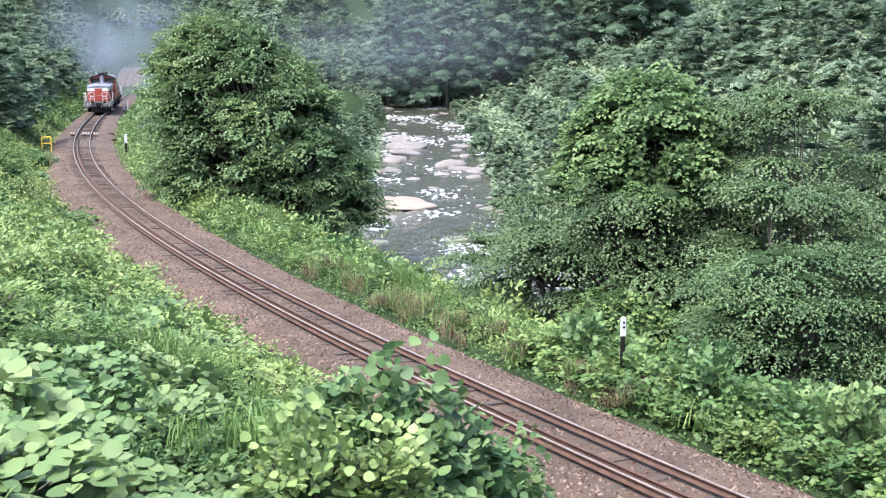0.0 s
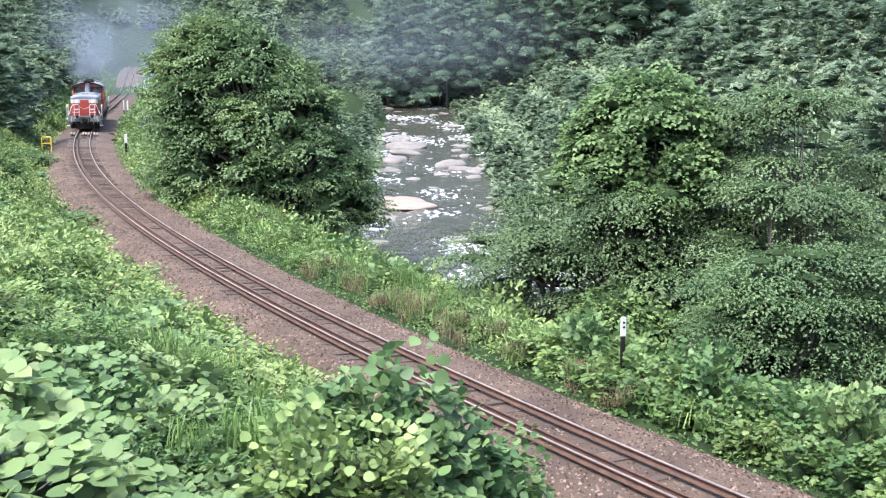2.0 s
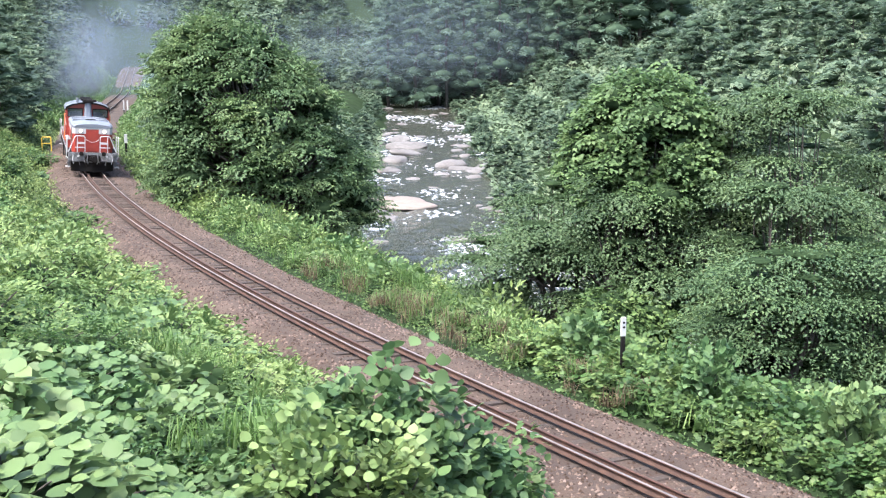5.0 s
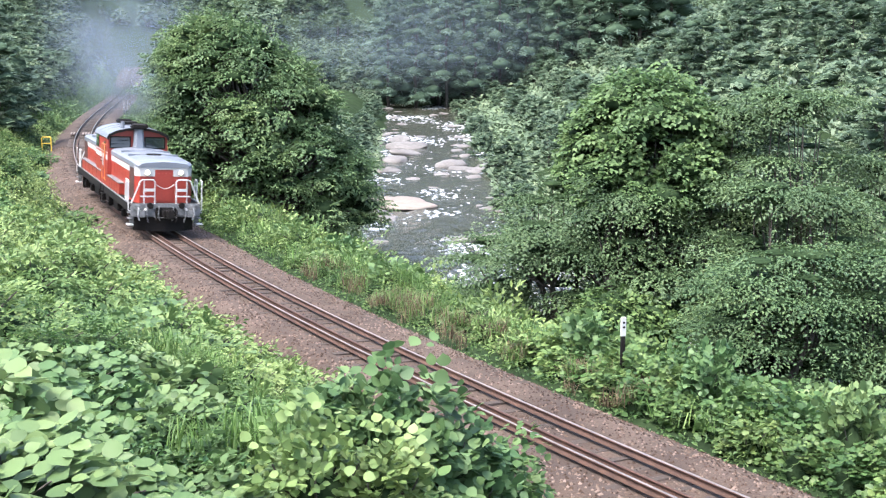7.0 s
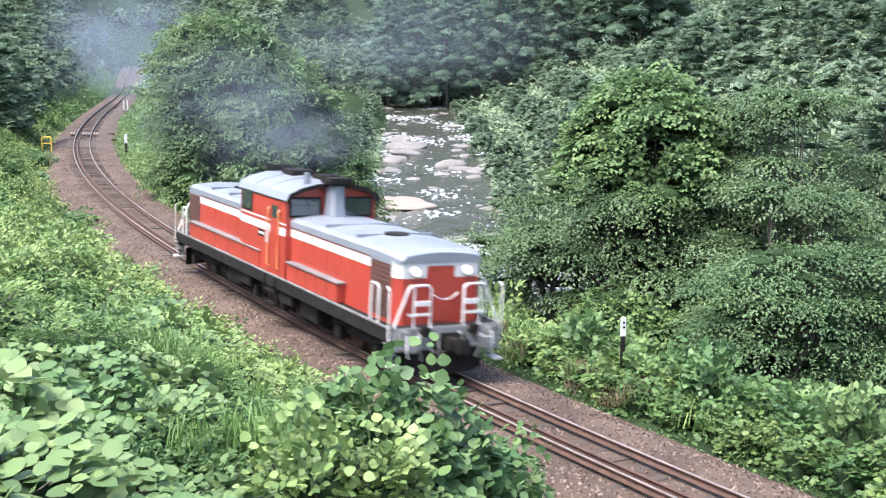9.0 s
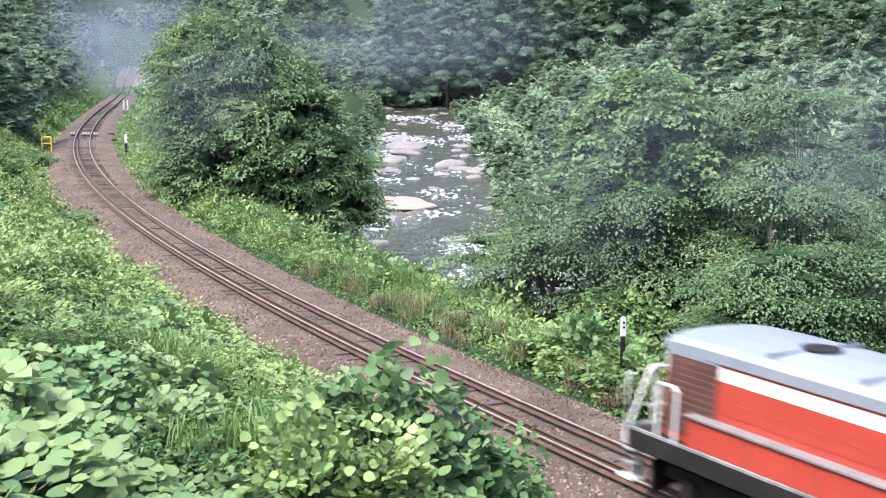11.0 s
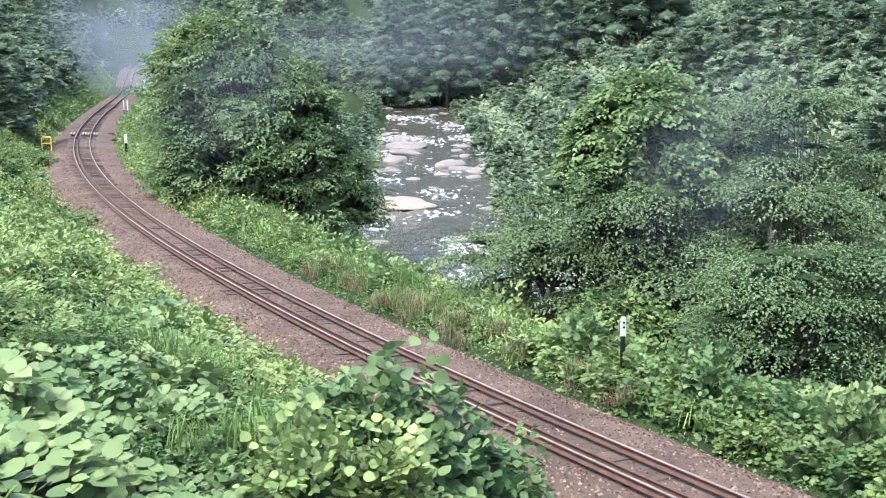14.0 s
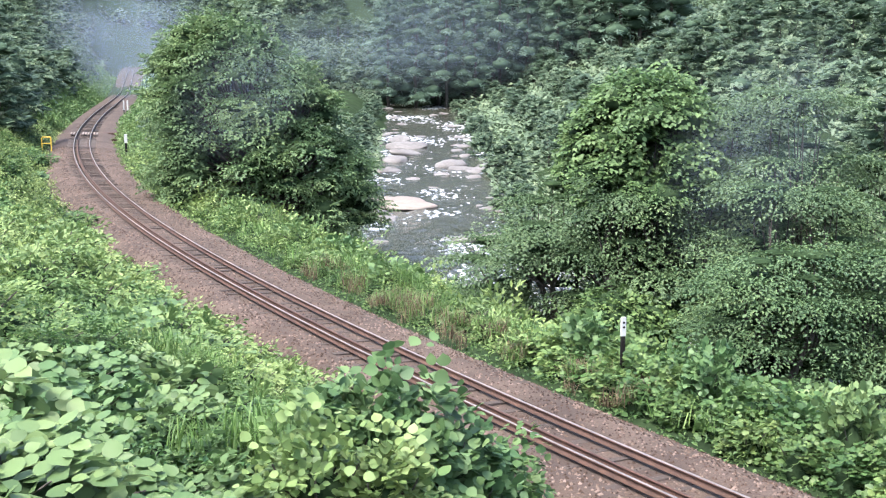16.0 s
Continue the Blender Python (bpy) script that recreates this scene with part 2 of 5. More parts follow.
def cyl(bm, c, r, depth, axis="x", sides=24, r2=None):
    g = bmesh.ops.create_cone(bm, cap_ends=True, segments=sides, radius1=r, radius2=r if r2 is None else r2, depth=depth)["verts"]
    turn = {"x": Matrix.Rotation(math.pi / 2, 3, "Y"), "y": Matrix.Rotation(-math.pi / 2, 3, "X"), "z": Matrix.Identity(3)}[axis]
    for v in g:
        v.co = turn @ v.co + Vector(c)
    return bm


# ---------------------------------------------------------------- the lie of the land
CURVE = (-8.765e-9, -5.1949e-6, 3.41273e-3, -0.752772, 17.76755)
DCURVE = np.polyder(CURVE)


def track_x(y):
    y = np.asarray(y, float)
    c = np.clip(y, 19.0, 180.0)
    return np.polyval(CURVE, c) + np.polyval(DCURVE, c) * (y - c)


def track_k(y):
    return np.polyval(DCURVE, np.clip(y, 19.0, 180.0))


def rail_level(x, y):
    return 0.017 * x - 0.014 * y + 0.029 * np.maximum(0, y - 180)


def offset(x, y):
    """Distance from the track's middle line, positive towards the river."""
    k = track_k(y)
    return (x - track_x(y)) / np.sqrt(1 + k * k)


def river_x(y):
    return np.interp(y, [-40, 20, 45, 60, 72, 90, 120, 170, 200, 260, 330], [60, 32, 12, 2.5, 0.0, -0.9, -1.2, -2.6, -7, -26, -46])


WATER_Z = -6.0


def waves(x, y, s, seed=0):
    """Cheap smooth unevenness of wavelength about s, from -1 to 1."""
    k = 6.283 / s
    return (np.sin(x * k + 1.3 * np.sin(y * k * 0.7 + seed) + seed) * np.cos(y * k * 0.9 + 1.1 * np.sin(x * k * 0.8 + 2 * seed))
            + 0.5 * np.sin(x * k * 2.3 + y * k * 1.9 + 3 * seed)) / 1.5


def land(x, y):
    x, y = np.asarray(x, float), np.asarray(y, float)
    s, base = offset(x, y), rail_level(track_x(y), y) - 0.62
    dr = x - river_x(y)
    up = 0.55 * np.maximum(0, -s - 2.7)
    left = np.where(up < 6.2, up, 6.2 + (up - 6.2) * 0.5)
    down = -0.62 * np.maximum(0, s - 5.2)
    h = base + np.where(s < 0, left, down)
    bank = np.minimum(-3.4, WATER_Z - 0.9 + 0.55 * np.maximum(0, -dr - 3.6))
    h = np.maximum(h, bank)
    right = WATER_Z - 0.9 + 0.34 * np.maximum(0, dr - 3.6)
    h = np.where(dr > 0, np.maximum(right, WATER_Z - 1.0), h)
    hill = -6 + 0.45 * np.maximum(0, y - 190)
    far = np.clip((np.abs(s) - 6) / 14, 0, 1)
    h = np.maximum(h, np.where(y > 190, h * (1 - far) + hill * far, h))
    h = np.maximum(h, np.where(y > 250, -4 + 0.5 * (y - 250), h))
    rough = np.clip((np.abs(s) - 3.5) / 4, 0, 1)
    return h + rough * (0.35 * waves(x, y, 9.0, 1) + 0.12 * waves(x, y, 2.9, 2))


def grid_axis(lo, hi, fine_lo, fine_hi, fine, coarse):
    a = np.arange(fine_lo, fine_hi, fine)
    return np.concatenate([np.arange(lo, fine_lo, coarse), a, np.arange(fine_hi, hi + coarse, coarse)])


def make_ground():
    gx, gy = grid_axis(-320, 320, -62, 46, 1.1, 8), grid_axis(-60, 560, -12, 215, 1.1, 8)
    X, Y = np.meshgrid(gx, gy)
    V = np.stack([X, Y, land(X, Y)], -1).reshape(-1, 3)
    nx, ny = len(gx), len(gy)
    i = (np.arange(ny - 1)[:, None] * nx + np.arange(nx - 1)[None]).ravel()
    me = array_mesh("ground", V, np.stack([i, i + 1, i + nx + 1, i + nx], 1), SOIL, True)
    tagged(new("ground", me), "overgrown soil of the wooded river valley, coloured dark like shade", "ground", kind="structure")


def make_water():
    gy = np.arange(20, 205, 1.0)
    u = np.linspace(-11, 11, 23)
    X = river_x(gy)[:, None] + u[None]
    Y = np.repeat(gy[:, None], 23, 1)
    Z = WATER_Z + 0.10 * waves(X, Y, 3.1, 4) + 0.05 * waves(X, Y, 1.7, 5)
    V = np.stack([X, Y, Z], -1).reshape(-1, 3)
    i = (np.arange(len(gy) - 1)[:, None] * 23 + np.arange(22)[None]).ravel()
    me = array_mesh("water", V, np.stack([i, i + 1, i + 24, i + 23], 1), WATER, True)
    tagged(new("water", me), "shallow mountain river with white rapids", "river", kind="structure")


make_ground()
make_water()


# ---------------------------------------------------------------- foliage
def leaf_mesh(name, P, N, size, mat, aspect=0.55, fold=0.18, droop=0.25, hint=None, broad=False, single=False):
    """Leaves at points P that face along N: each a folded blade of two faces, or a rounder one of four."""
    n = len(P)
    size = np.broadcast_to(np.asarray(size, float), (n,))[:, None]
    N = N / np.maximum(np.linalg.norm(N, axis=1, keepdims=True), 1e-6)
    D = rng.normal(size=(n, 3)) if hint is None else hint + rng.normal(scale=0.35, size=(n, 3))
    D -= N * (D * N).sum(1, keepdims=True)
    D /= np.maximum(np.linalg.norm(D, axis=1, keepdims=True), 1e-6)
    S = np.cross(N, D)
    L = size
    W = size * aspect * rng.uniform(0.8, 1.2, (n, 1))
    up = N * size * fold
    a = P - D * L * 0.5
    b = P + D * L * 0.5 - N * L * droop
    if broad:
        sides = [(-0.40, 0.30, 0.5), (-0.12, 0.50, 1.0), (0.18, 0.40, 0.7)]
        ring = [P + D * L * u + S * W * w + up * (h * 0.7) - N * L * droop * max(0, u) for u, w, h in sides]
        back = [P + D * L * u - S * W * w + up * (h * 0.7) - N * L * droop * max(0, u) for u, w, h in sides[::-1]]
        v = np.stack([a, *ring, b, *back], 1)
        f = np.array([[0, 1, 2, 3, 4], [0, 4, 5, 6, 7]])
        k = 8
    elif single:
        v = np.stack([a + S * W * 0.4, a - S * W * 0.4, b], 1)
        f = np.array([[0, 1, 2]])
        k = 3
    else:
        v = np.stack([a, P + S * W * 0.5 + up, b, P - S * W * 0.5 + up], 1)
        f = np.array([[0, 1, 2], [0, 2, 3]])
        k = 4
    F = (np.arange(n)[:, None, None] * k + f[None]).reshape(-1, f.shape[1])
    return array_mesh(name, v.reshape(-1, 3), F, mat, broad)


def sprays(B, D, leaves=8, length=0.6, width=0.3, up=0.7, droop=0.15, jitter=0.2, ruffle=0.13, level=1.0):
    """Leaves along twigs that start at B and reach out along D: their places, faces and directions."""
    n = len(B)
    T = D * np.array([1, 1, 0.4 * level]) + rng.normal(scale=0.35, size=(n, 3)) * np.array([1, 1, level]) - np.array([0, 0, droop])
    T /= np.maximum(np.linalg.norm(T, axis=1, keepdims=True), 1e-6)
    N = D * (1 - up) + np.array([0, 0, up]) + rng.normal(scale=jitter, size=(n, 3))
    N -= T * (N * T).sum(1, keepdims=True)
    N /= np.maximum(np.linalg.norm(N, axis=1, keepdims=True), 1e-6)
    S = np.cross(N, T)
    u = (np.arange(leaves) + 0.7) / leaves
    side = np.where(np.arange(leaves) % 2, 1.0, -1.0)
    side[-1] = 0.0
    reach = (u[None] * length * rng.uniform(0.7, 1.25, (n, 1)))[..., None]
    wide = (side * np.sin(math.pi * (0.2 + 0.72 * u)) * width * 0.5)[None, :, None]
    P = B[:, None] + T[:, None] * reach + S[:, None] * wide - N[:, None] * reach * u[None, :, None] * 0.12
    H = T[:, None] * 0.7 + S[:, None] * side[None, :, None]
    N = np.repeat(N[:, None], leaves, 1)
    N = N + rng.normal(scale=ruffle, size=N.shape)
    return P.reshape(-1, 3), N.reshape(-1, 3), H.reshape(-1, 3)


def clump_twigs(centres, radii, density, squash=0.6, under=-0.3):
    """Starts and directions of twigs on flattened clumps, open below and reaching out of the crown."""
    B, D = [], []
    for c, r in zip(np.asarray(centres, float), radii):
        k = max(3, int(density * r * r))
        d = rng.normal(size=(k * 3, 3))
        d /= np.linalg.norm(d, axis=1, keepdims=True)
        d = d[d[:, 2] > under][:k]
        q = 1 - 0.4 * rng.random((len(d), 1)) ** 1.4
        lump = 1 + 0.16 * np.sin(d[:, :1] * 7 + c[0]) * np.cos(d[:, 1:2] * 6 + c[1])
        B.append(c + d * q * lump * r * 0.86 * np.array([1, 1, squash]))
        out = np.array([c[0], c[1], 0.0]) / max(1e-3, math.hypot(c[0], c[1]))
        D.append(d * 0.75 + out * 0.6)
    B, D = np.concatenate(B), np.concatenate(D)
    return B, D / np.maximum(np.linalg.norm(D, axis=1, keepdims=True), 1e-6)


def dome_centres(n, rx, ry, h0, h1, seed, lean=0.0, power=0.5, cone=0.0):
    """Clump centres spread through and over a dome, from h0 (its skirt) to h1 (its top)."""
    g = np.random.default_rng(seed)
    out = []
    for i in range(n):
        t = (i + 0.5) / n
        ang = i * 2.39996 + g.uniform(-0.4, 0.4)
        zf = t + g.uniform(-0.5, 0.5) / n
        rad = math.sqrt(max(0.0, 1 - max(0.0, zf) ** 2.2)) * g.uniform(0.72, 1.0) ** power * (1 - cone * zf)
        out.append((math.cos(ang) * rx * rad + lean * zf, math.sin(ang) * ry * rad, h0 + (h1 - h0) * zf))
    return np.array(out)


def grow_wood(name, parent, base_h, centres, trunk_r, forks=1, every=1, spread=0.4):
    """A tapered trunk, or several from one root, with limbs bowed out to the clumps."""
    bm = bmesh.new()
    g = np.random.default_rng(len(centres) + 3)
    tops = []
    for f in range(forks):
        a = 6.28 * f / forks + 0.6
        off = 0 if forks == 1 else spread
        p = [(math.cos(a) * off * t * 2.2 + g.uniform(-.06, .06), math.sin(a) * off * t * 2.2 + g.uniform(-.06, .06), base_h * 1.25 * t - 0.3) for t in (0, 0.25, 0.5, 0.75, 1)]
        tube(bm, p, [trunk_r * q for q in (1.25, 1, 0.85, 0.75, 0.6)], 8)
        tops.append(Vector(p[-1]))
    for i, c in enumerate(centres):
        if i % every:
            continue
        c = Vector(c)
        t = min(tops, key=lambda q: (q.xy - c.xy).length)
        z = min(t.z, c.z * 0.85)
        a = Vector((t.x * z / max(t.z, .1), t.y * z / max(t.z, .1), max(z * 0.8, 0.3)))
        m = a.lerp(c, 0.55) + Vector((g.uniform(-.2, .2), g.uniform(-.2, .2), -0.06 * (c - a).length))
        tube(bm, [a, m, c], [trunk_r * 0.42, trunk_r * 0.28, trunk_r * 0.1], 5)
    return part(name, bm, BARK, parent, smooth=True)


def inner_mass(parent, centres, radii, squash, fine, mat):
    """Uneven hulls inside the clumps, their dark colour standing for shade under the outer leaves."""
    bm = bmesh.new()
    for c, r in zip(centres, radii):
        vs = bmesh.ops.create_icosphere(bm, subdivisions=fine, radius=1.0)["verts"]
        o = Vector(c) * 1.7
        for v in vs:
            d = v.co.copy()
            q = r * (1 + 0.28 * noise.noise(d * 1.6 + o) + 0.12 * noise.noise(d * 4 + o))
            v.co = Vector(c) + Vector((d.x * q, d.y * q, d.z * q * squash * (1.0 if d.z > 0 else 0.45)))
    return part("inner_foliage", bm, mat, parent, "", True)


def tree(name, at, label, category, centres, radii, density, leaf, mat, trunk_r=0.2, base_h=2.0, forks=1, squash=0.6, aspect=0.55, group="", every=1, broad=False, single=False, core=0.6, fine=1, twig=(9, 0.7, 0.42), up=0.7, inner=SHADEHULL, level=1.0):
    ob = tagged(new(name), label, category, group)
    B, D = clump_twigs(centres, radii, density, squash)
    P, N, H = sprays(B, D, twig[0], twig[1], twig[2], up, 0.15, 0.12, 0.05, level)
    me = leaf_mesh("crown", P, N, leaf * rng.uniform(0.7, 1.25, len(P)), mat, aspect, hint=H, broad=broad, single=single)
    crown = new("crown", me)
    crown.parent = ob
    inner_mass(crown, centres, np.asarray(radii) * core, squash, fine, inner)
    grow_wood("trunk", ob, base_h, centres, trunk_r, forks, every)
    ob.matrix_basis = at
    return ob


def standing(x, y, turn=0.0, scale=1.0, sink=0.0):
    return pose(x, y, float(land(x, y)) - sink, 0, 0, turn) @ Matrix.Diagonal((scale, scale, scale, 1))


# ---------------------------------------------------------------- the track
def sweep(name, profile, y0, y1, step, mat, parent=None, label="", shift=0.0, closed=True, smooth=False):
    """A profile of (across, up) pairs swept along the track, its heights over the rail tops."""
    ys = np.arange(y1, y0 - step, -step)
    k = track_k(ys)
    n = np.stack([np.ones_like(k), -k], 1) / np.sqrt(1 + k * k)[:, None]
    c = np.stack([track_x(ys), ys], 1)
    base = rail_level(c[:, 0], c[:, 1])
    V = []
    for u, z in profile:
        p = c + n * (u + shift)
        V.append(np.stack([p[:, 0], p[:, 1], base + z - cant(u + shift, ys)], 1))
    V = np.stack(V, 1)
    m, q = len(ys), len(profile)
    i = np.arange(m - 1)[:, None] * q
    j = np.arange(q if closed else q - 1)[None]
    F = np.stack([i + j, i + (j + 1) % q, i + q + (j + 1) % q, i + q + j], -1).reshape(-1, 4)
    ob = new(name, array_mesh(name, V.reshape(-1, 3), F, mat, smooth))
    ob.parent = parent
    return tagged(ob, label)


def cant(u, y):
    """The outer rail lies higher in the bend."""
    return np.clip(u, -1.3, 1.3) * 0.063 * np.clip((118 - np.asarray(y, float)) / 25, 0, 1)


Y_NEAR, Y_FAR = -55.0, 262.0
HALF = 0.566


BED = [(-3.1, -0.85), (-2.3, -0.5), (-1.65, -0.23), (-1.15, -0.19), (-0.95, -0.225), (0, -0.235), (0.95, -0.225), (1.15, -0.19), (1.75, -0.22), (2.6, -0.5), (3.3, -0.85)]


def make_track():
    bed = sweep("ballast", BED,
                Y_NEAR, Y_FAR, 1.0, BALLAST, None, "", closed=False, smooth=True)
    tagged(bed, "rust-brown crushed stone ballast bed of the railway", "ballast", kind="structure")
    track = tagged(new("railway_track"), "single narrow-gauge railway track with rusty rails on wooden sleepers", "railway track")
    for nm, u in (("rail", -HALF), ("rail", HALF), ("guard_rail", -HALF + 0.27)):
        top = 0.0 if nm == "rail" else -0.004
        r = sweep(nm, [(-0.062, -0.15), (-0.062, -0.135), (-0.01, -0.115), (-0.01, -0.045), (-0.032, -0.034), (-0.032, -0.006),
                       (0.032, -0.006), (0.032, -0.034), (0.01, -0.045), (0.01, -0.115), (0.062, -0.135), (0.062, -0.15)],
                  Y_NEAR if nm == "rail" else 18.0, Y_FAR if nm == "rail" else 96.0, 1.0, RUST, track, "", u)
        if nm == "rail":
            sweep("rail_head", [(-0.031, -0.007), (-0.026, 0.0), (0.026, 0.0), (0.031, -0.007)], Y_NEAR, Y_FAR, 1.0, STEEL, r, "worn bright running surface", u, False)
    # sleepers
    me = []
    for v in range(5):
        bm = box(bmesh.new(), -1.05, 1.05, -0.1, 0.1, -0.14, 0.0, 0.012)
        for w in bm.verts:
            w.co += Vector((random.uniform(-.012, .012), random.uniform(-.008, .008), random.uniform(-.008, .008)))
        m = bpy.data.meshes.new("sleeper")
        bm.to_mesh(m)
        bm.free()
        m.materials.append(TIMBER)
        me.append(m)
    y = 12.0
    g = random.Random(4)
    while y < 150:
        k = float(track_k(y))
        x = float(track_x(y))
        ob = new("sleeper", me[g.randrange(5)])
        ob.parent = track
        ob.matrix_basis = pose(x, y, float(rail_level(x, y)) - 0.195 + g.uniform(-.045, .012), 0, 3.3 if y < 105 else 0, -math.degrees(math.atan(k)) + g.uniform(-1.5, 1.5))
        y += 0.60 / math.sqrt(1 + k * k)


def make_stones():
    """Loose stones of the bed and its shoulders."""
    n = 25000
    y = 14 + 76 * rng.random(n) ** 1.5
    u = rng.uniform(-3.0, 3.2, n)
    u = np.where(rng.random(n) < 0.3, np.where(rng.random(n) < 0.5, rng.normal(-1.5, 0.5, n), rng.normal(1.6, 0.5, n)), u)
    keep = (np.abs(np.abs(u) - HALF) > 0.09)
    y, u = y[keep], u[keep]
    k = track_k(y)
    nn = np.sqrt(1 + k * k)
    x, yy = track_x(y) + u / nn, y - u * k / nn
    top = np.interp(u, [b[0] for b in BED], [b[1] for b in BED])
    z = rail_level(track_x(y), y) + top - cant(u, y) + 0.005
    r = rng.uniform(0.022, 0.052, len(y))
    a = rng.uniform(0, 6.28, len(y))
    P = np.stack([x, yy, z], 1)
    V = [P + np.stack([np.cos(a + t) * r * q, np.sin(a + t) * r * q, -0.3 * r], 1) for t, q in ((0, 1.2), (1.6, 0.8), (3.1, 1.1), (4.7, 0.9))]
    V.append(P + np.stack([rng.normal(0, .2, len(y)) * r, rng.normal(0, .2, len(y)) * r, r * rng.uniform(0.5, 0.9, len(y))], 1))
    V = np.stack(V, 1).reshape(-1, 3)
    F = (np.arange(len(y))[:, None, None] * 5 + np.array([[0, 1, 4], [1, 2, 4], [2, 3, 4], [3, 0, 4]])[None]).reshape(-1, 3)
    tagged(new("ballast_stones", array_mesh("ballast_stones", V, F, STONE)), "loose rust-stained ballast stones beside the rails", "gravel", kind="stuff")


make_track()
make_stones()


# ---------------------------------------------------------------- trees
def in_view(x, y, side=0.37, extra=6.0):
    return np.abs(x) < side * y + extra


def river_tree():
    c = dome_centres(150, 5.2, 4.6, 0.4, 10.9, 5, -3.0, 0.8)
    r = np.interp(c[:, 2], [0.5, 7, 10.6], [1.15, 1.25, 0.95])
    tree("broadleaf_tree", standing(-8.7, 63.5), "large dark green broadleaf tree with dense crown beside the river", "tree", c, r, 27, 0.225, DARKLEAF, 0.32, 3.0, 3, 0.55, 0.55, core=0.62, fine=2, twig=(9, 0.8, 0.5), up=0.62)


def shelf_centres(n, rx, ry, h0, h1, seed, tiers):
    """Clump centres on spreading tiers, one above another."""
    g = np.random.default_rng(seed)
    out = []
    for i in range(n):
        tier = (i % tiers + 0.5) / tiers
        ang, wide = i * 2.39996 + g.uniform(-0.5, 0.5), math.sqrt(max(0.05, 1 - tier ** 2.4))
        rad = wide * g.uniform(0.25, 1.0) ** 0.6
        out.append((math.cos(ang) * rx * rad, math.sin(ang) * ry * rad, h0 + (h1 - h0) * tier - 0.34 * rad + g.uniform(-0.36, 0.36)))
    return np.array(out)


def bank_trees():
    vines = (5, 0.36, 0.36)
    ferny = (13, 1.25, 0.55)
    spec = [  # x, y, rx, ry, skirt, top height over the rails, clumps, tiers, seed, leaf, material, twig, label
        (4.0, 42.0, 2.2, 2.2, 0.6, 2.6, 34, 5, 11, 0.165, MAPLE, ferny, "light green spreading tree draped with climbing vines"),
        (7.0, 42.6, 3.4, 2.4, 6.3, 5.8, 74, 0, 15, 0.17, VINELEAF, vines, "bright green vine-hung tree among the riverside trees"),
        (6.2, 40.2, 2.9, 2.0, 0.8, 3.0, 44, 6, 21, 0.165, MAPLE, ferny, "shaded tree with feathery sprays beneath the vines"),
        (9.3, 42.0, 2.4, 2.2, 2.6, 5.6, 38, 5, 19, 0.165, MAPLE, ferny, "yellowish-green tree between its taller neighbours"),
        (11.8, 41.0, 2.9, 2.7, 2.2, 6.1, 56, 6, 12, 0.165, MAPLE, ferny, "tall spreading tree with layered feathery green sprays"),
        (9.6, 33.8, 2.9, 2.2, 0.4, 1.7, 48, 5, 13, 0.15, DARKLEAF, ferny, "low spreading tree with layered drooping green sprays"),
        (13.2, 34.3, 2.8, 2.2, 0.4, 2.1, 42, 5, 16, 0.15, DARKLEAF, ferny, "young spreading tree with layered green sprays"),
        (10.8, 37.2, 3.4, 2.2, 1.2, 3.5, 46, 4, 18, 0.165, MAPLE, ferny, "broad tree whose sprays lie in flat layers"),
        (2.3, 44.5, 1.5, 1.5, 0.5, 0.6, 18, 4, 14, 0.165, MAPLE, ferny, "slender tree with thin yellowish-green sprays over the water"),
        (15.6, 42.0, 2.8, 2.6, 1.6, 4.0, 40, 5, 17, 0.165, MAPLE, ferny, "tall green tree at the edge of the riverside trees"),
        (5.6, 37.5, 1.7, 1.5, 0.3, -0.9, 30, 0, 20, 0.17, DEEPLEAF, vines, "low bush smothered by round-leaved vines under the trees"),
    ]
    for x, y, rx, ry, h0, h1, n, tiers, seed, leaf, mat, twig, label in spec:
        h1 -= float(land(x, y)) + 0.4
        c = shelf_centres(n, rx, ry, h0, h1, seed, tiers) if tiers else dome_centres(n, rx, ry, h0, h1, seed)
        r = np.random.default_rng(seed).uniform(0.65, 1.15, n)
        broad = twig is vines
        tree("riverside_tree", standing(x, y, seed * 31), label, "tree", c, r, 60 if broad else 27, leaf * (1.0 if broad else 0.88), mat, 0.13, min(2.4, 0.4 * h1), 3, 0.7 if broad else 0.25, 0.85 if broad else 0.62, broad=broad, core=0.66 if broad else 0.55, fine=2, twig=twig, up=0.5 if broad else 0.78, inner=SHADEHULL, level=1.0 if broad else 0.5)


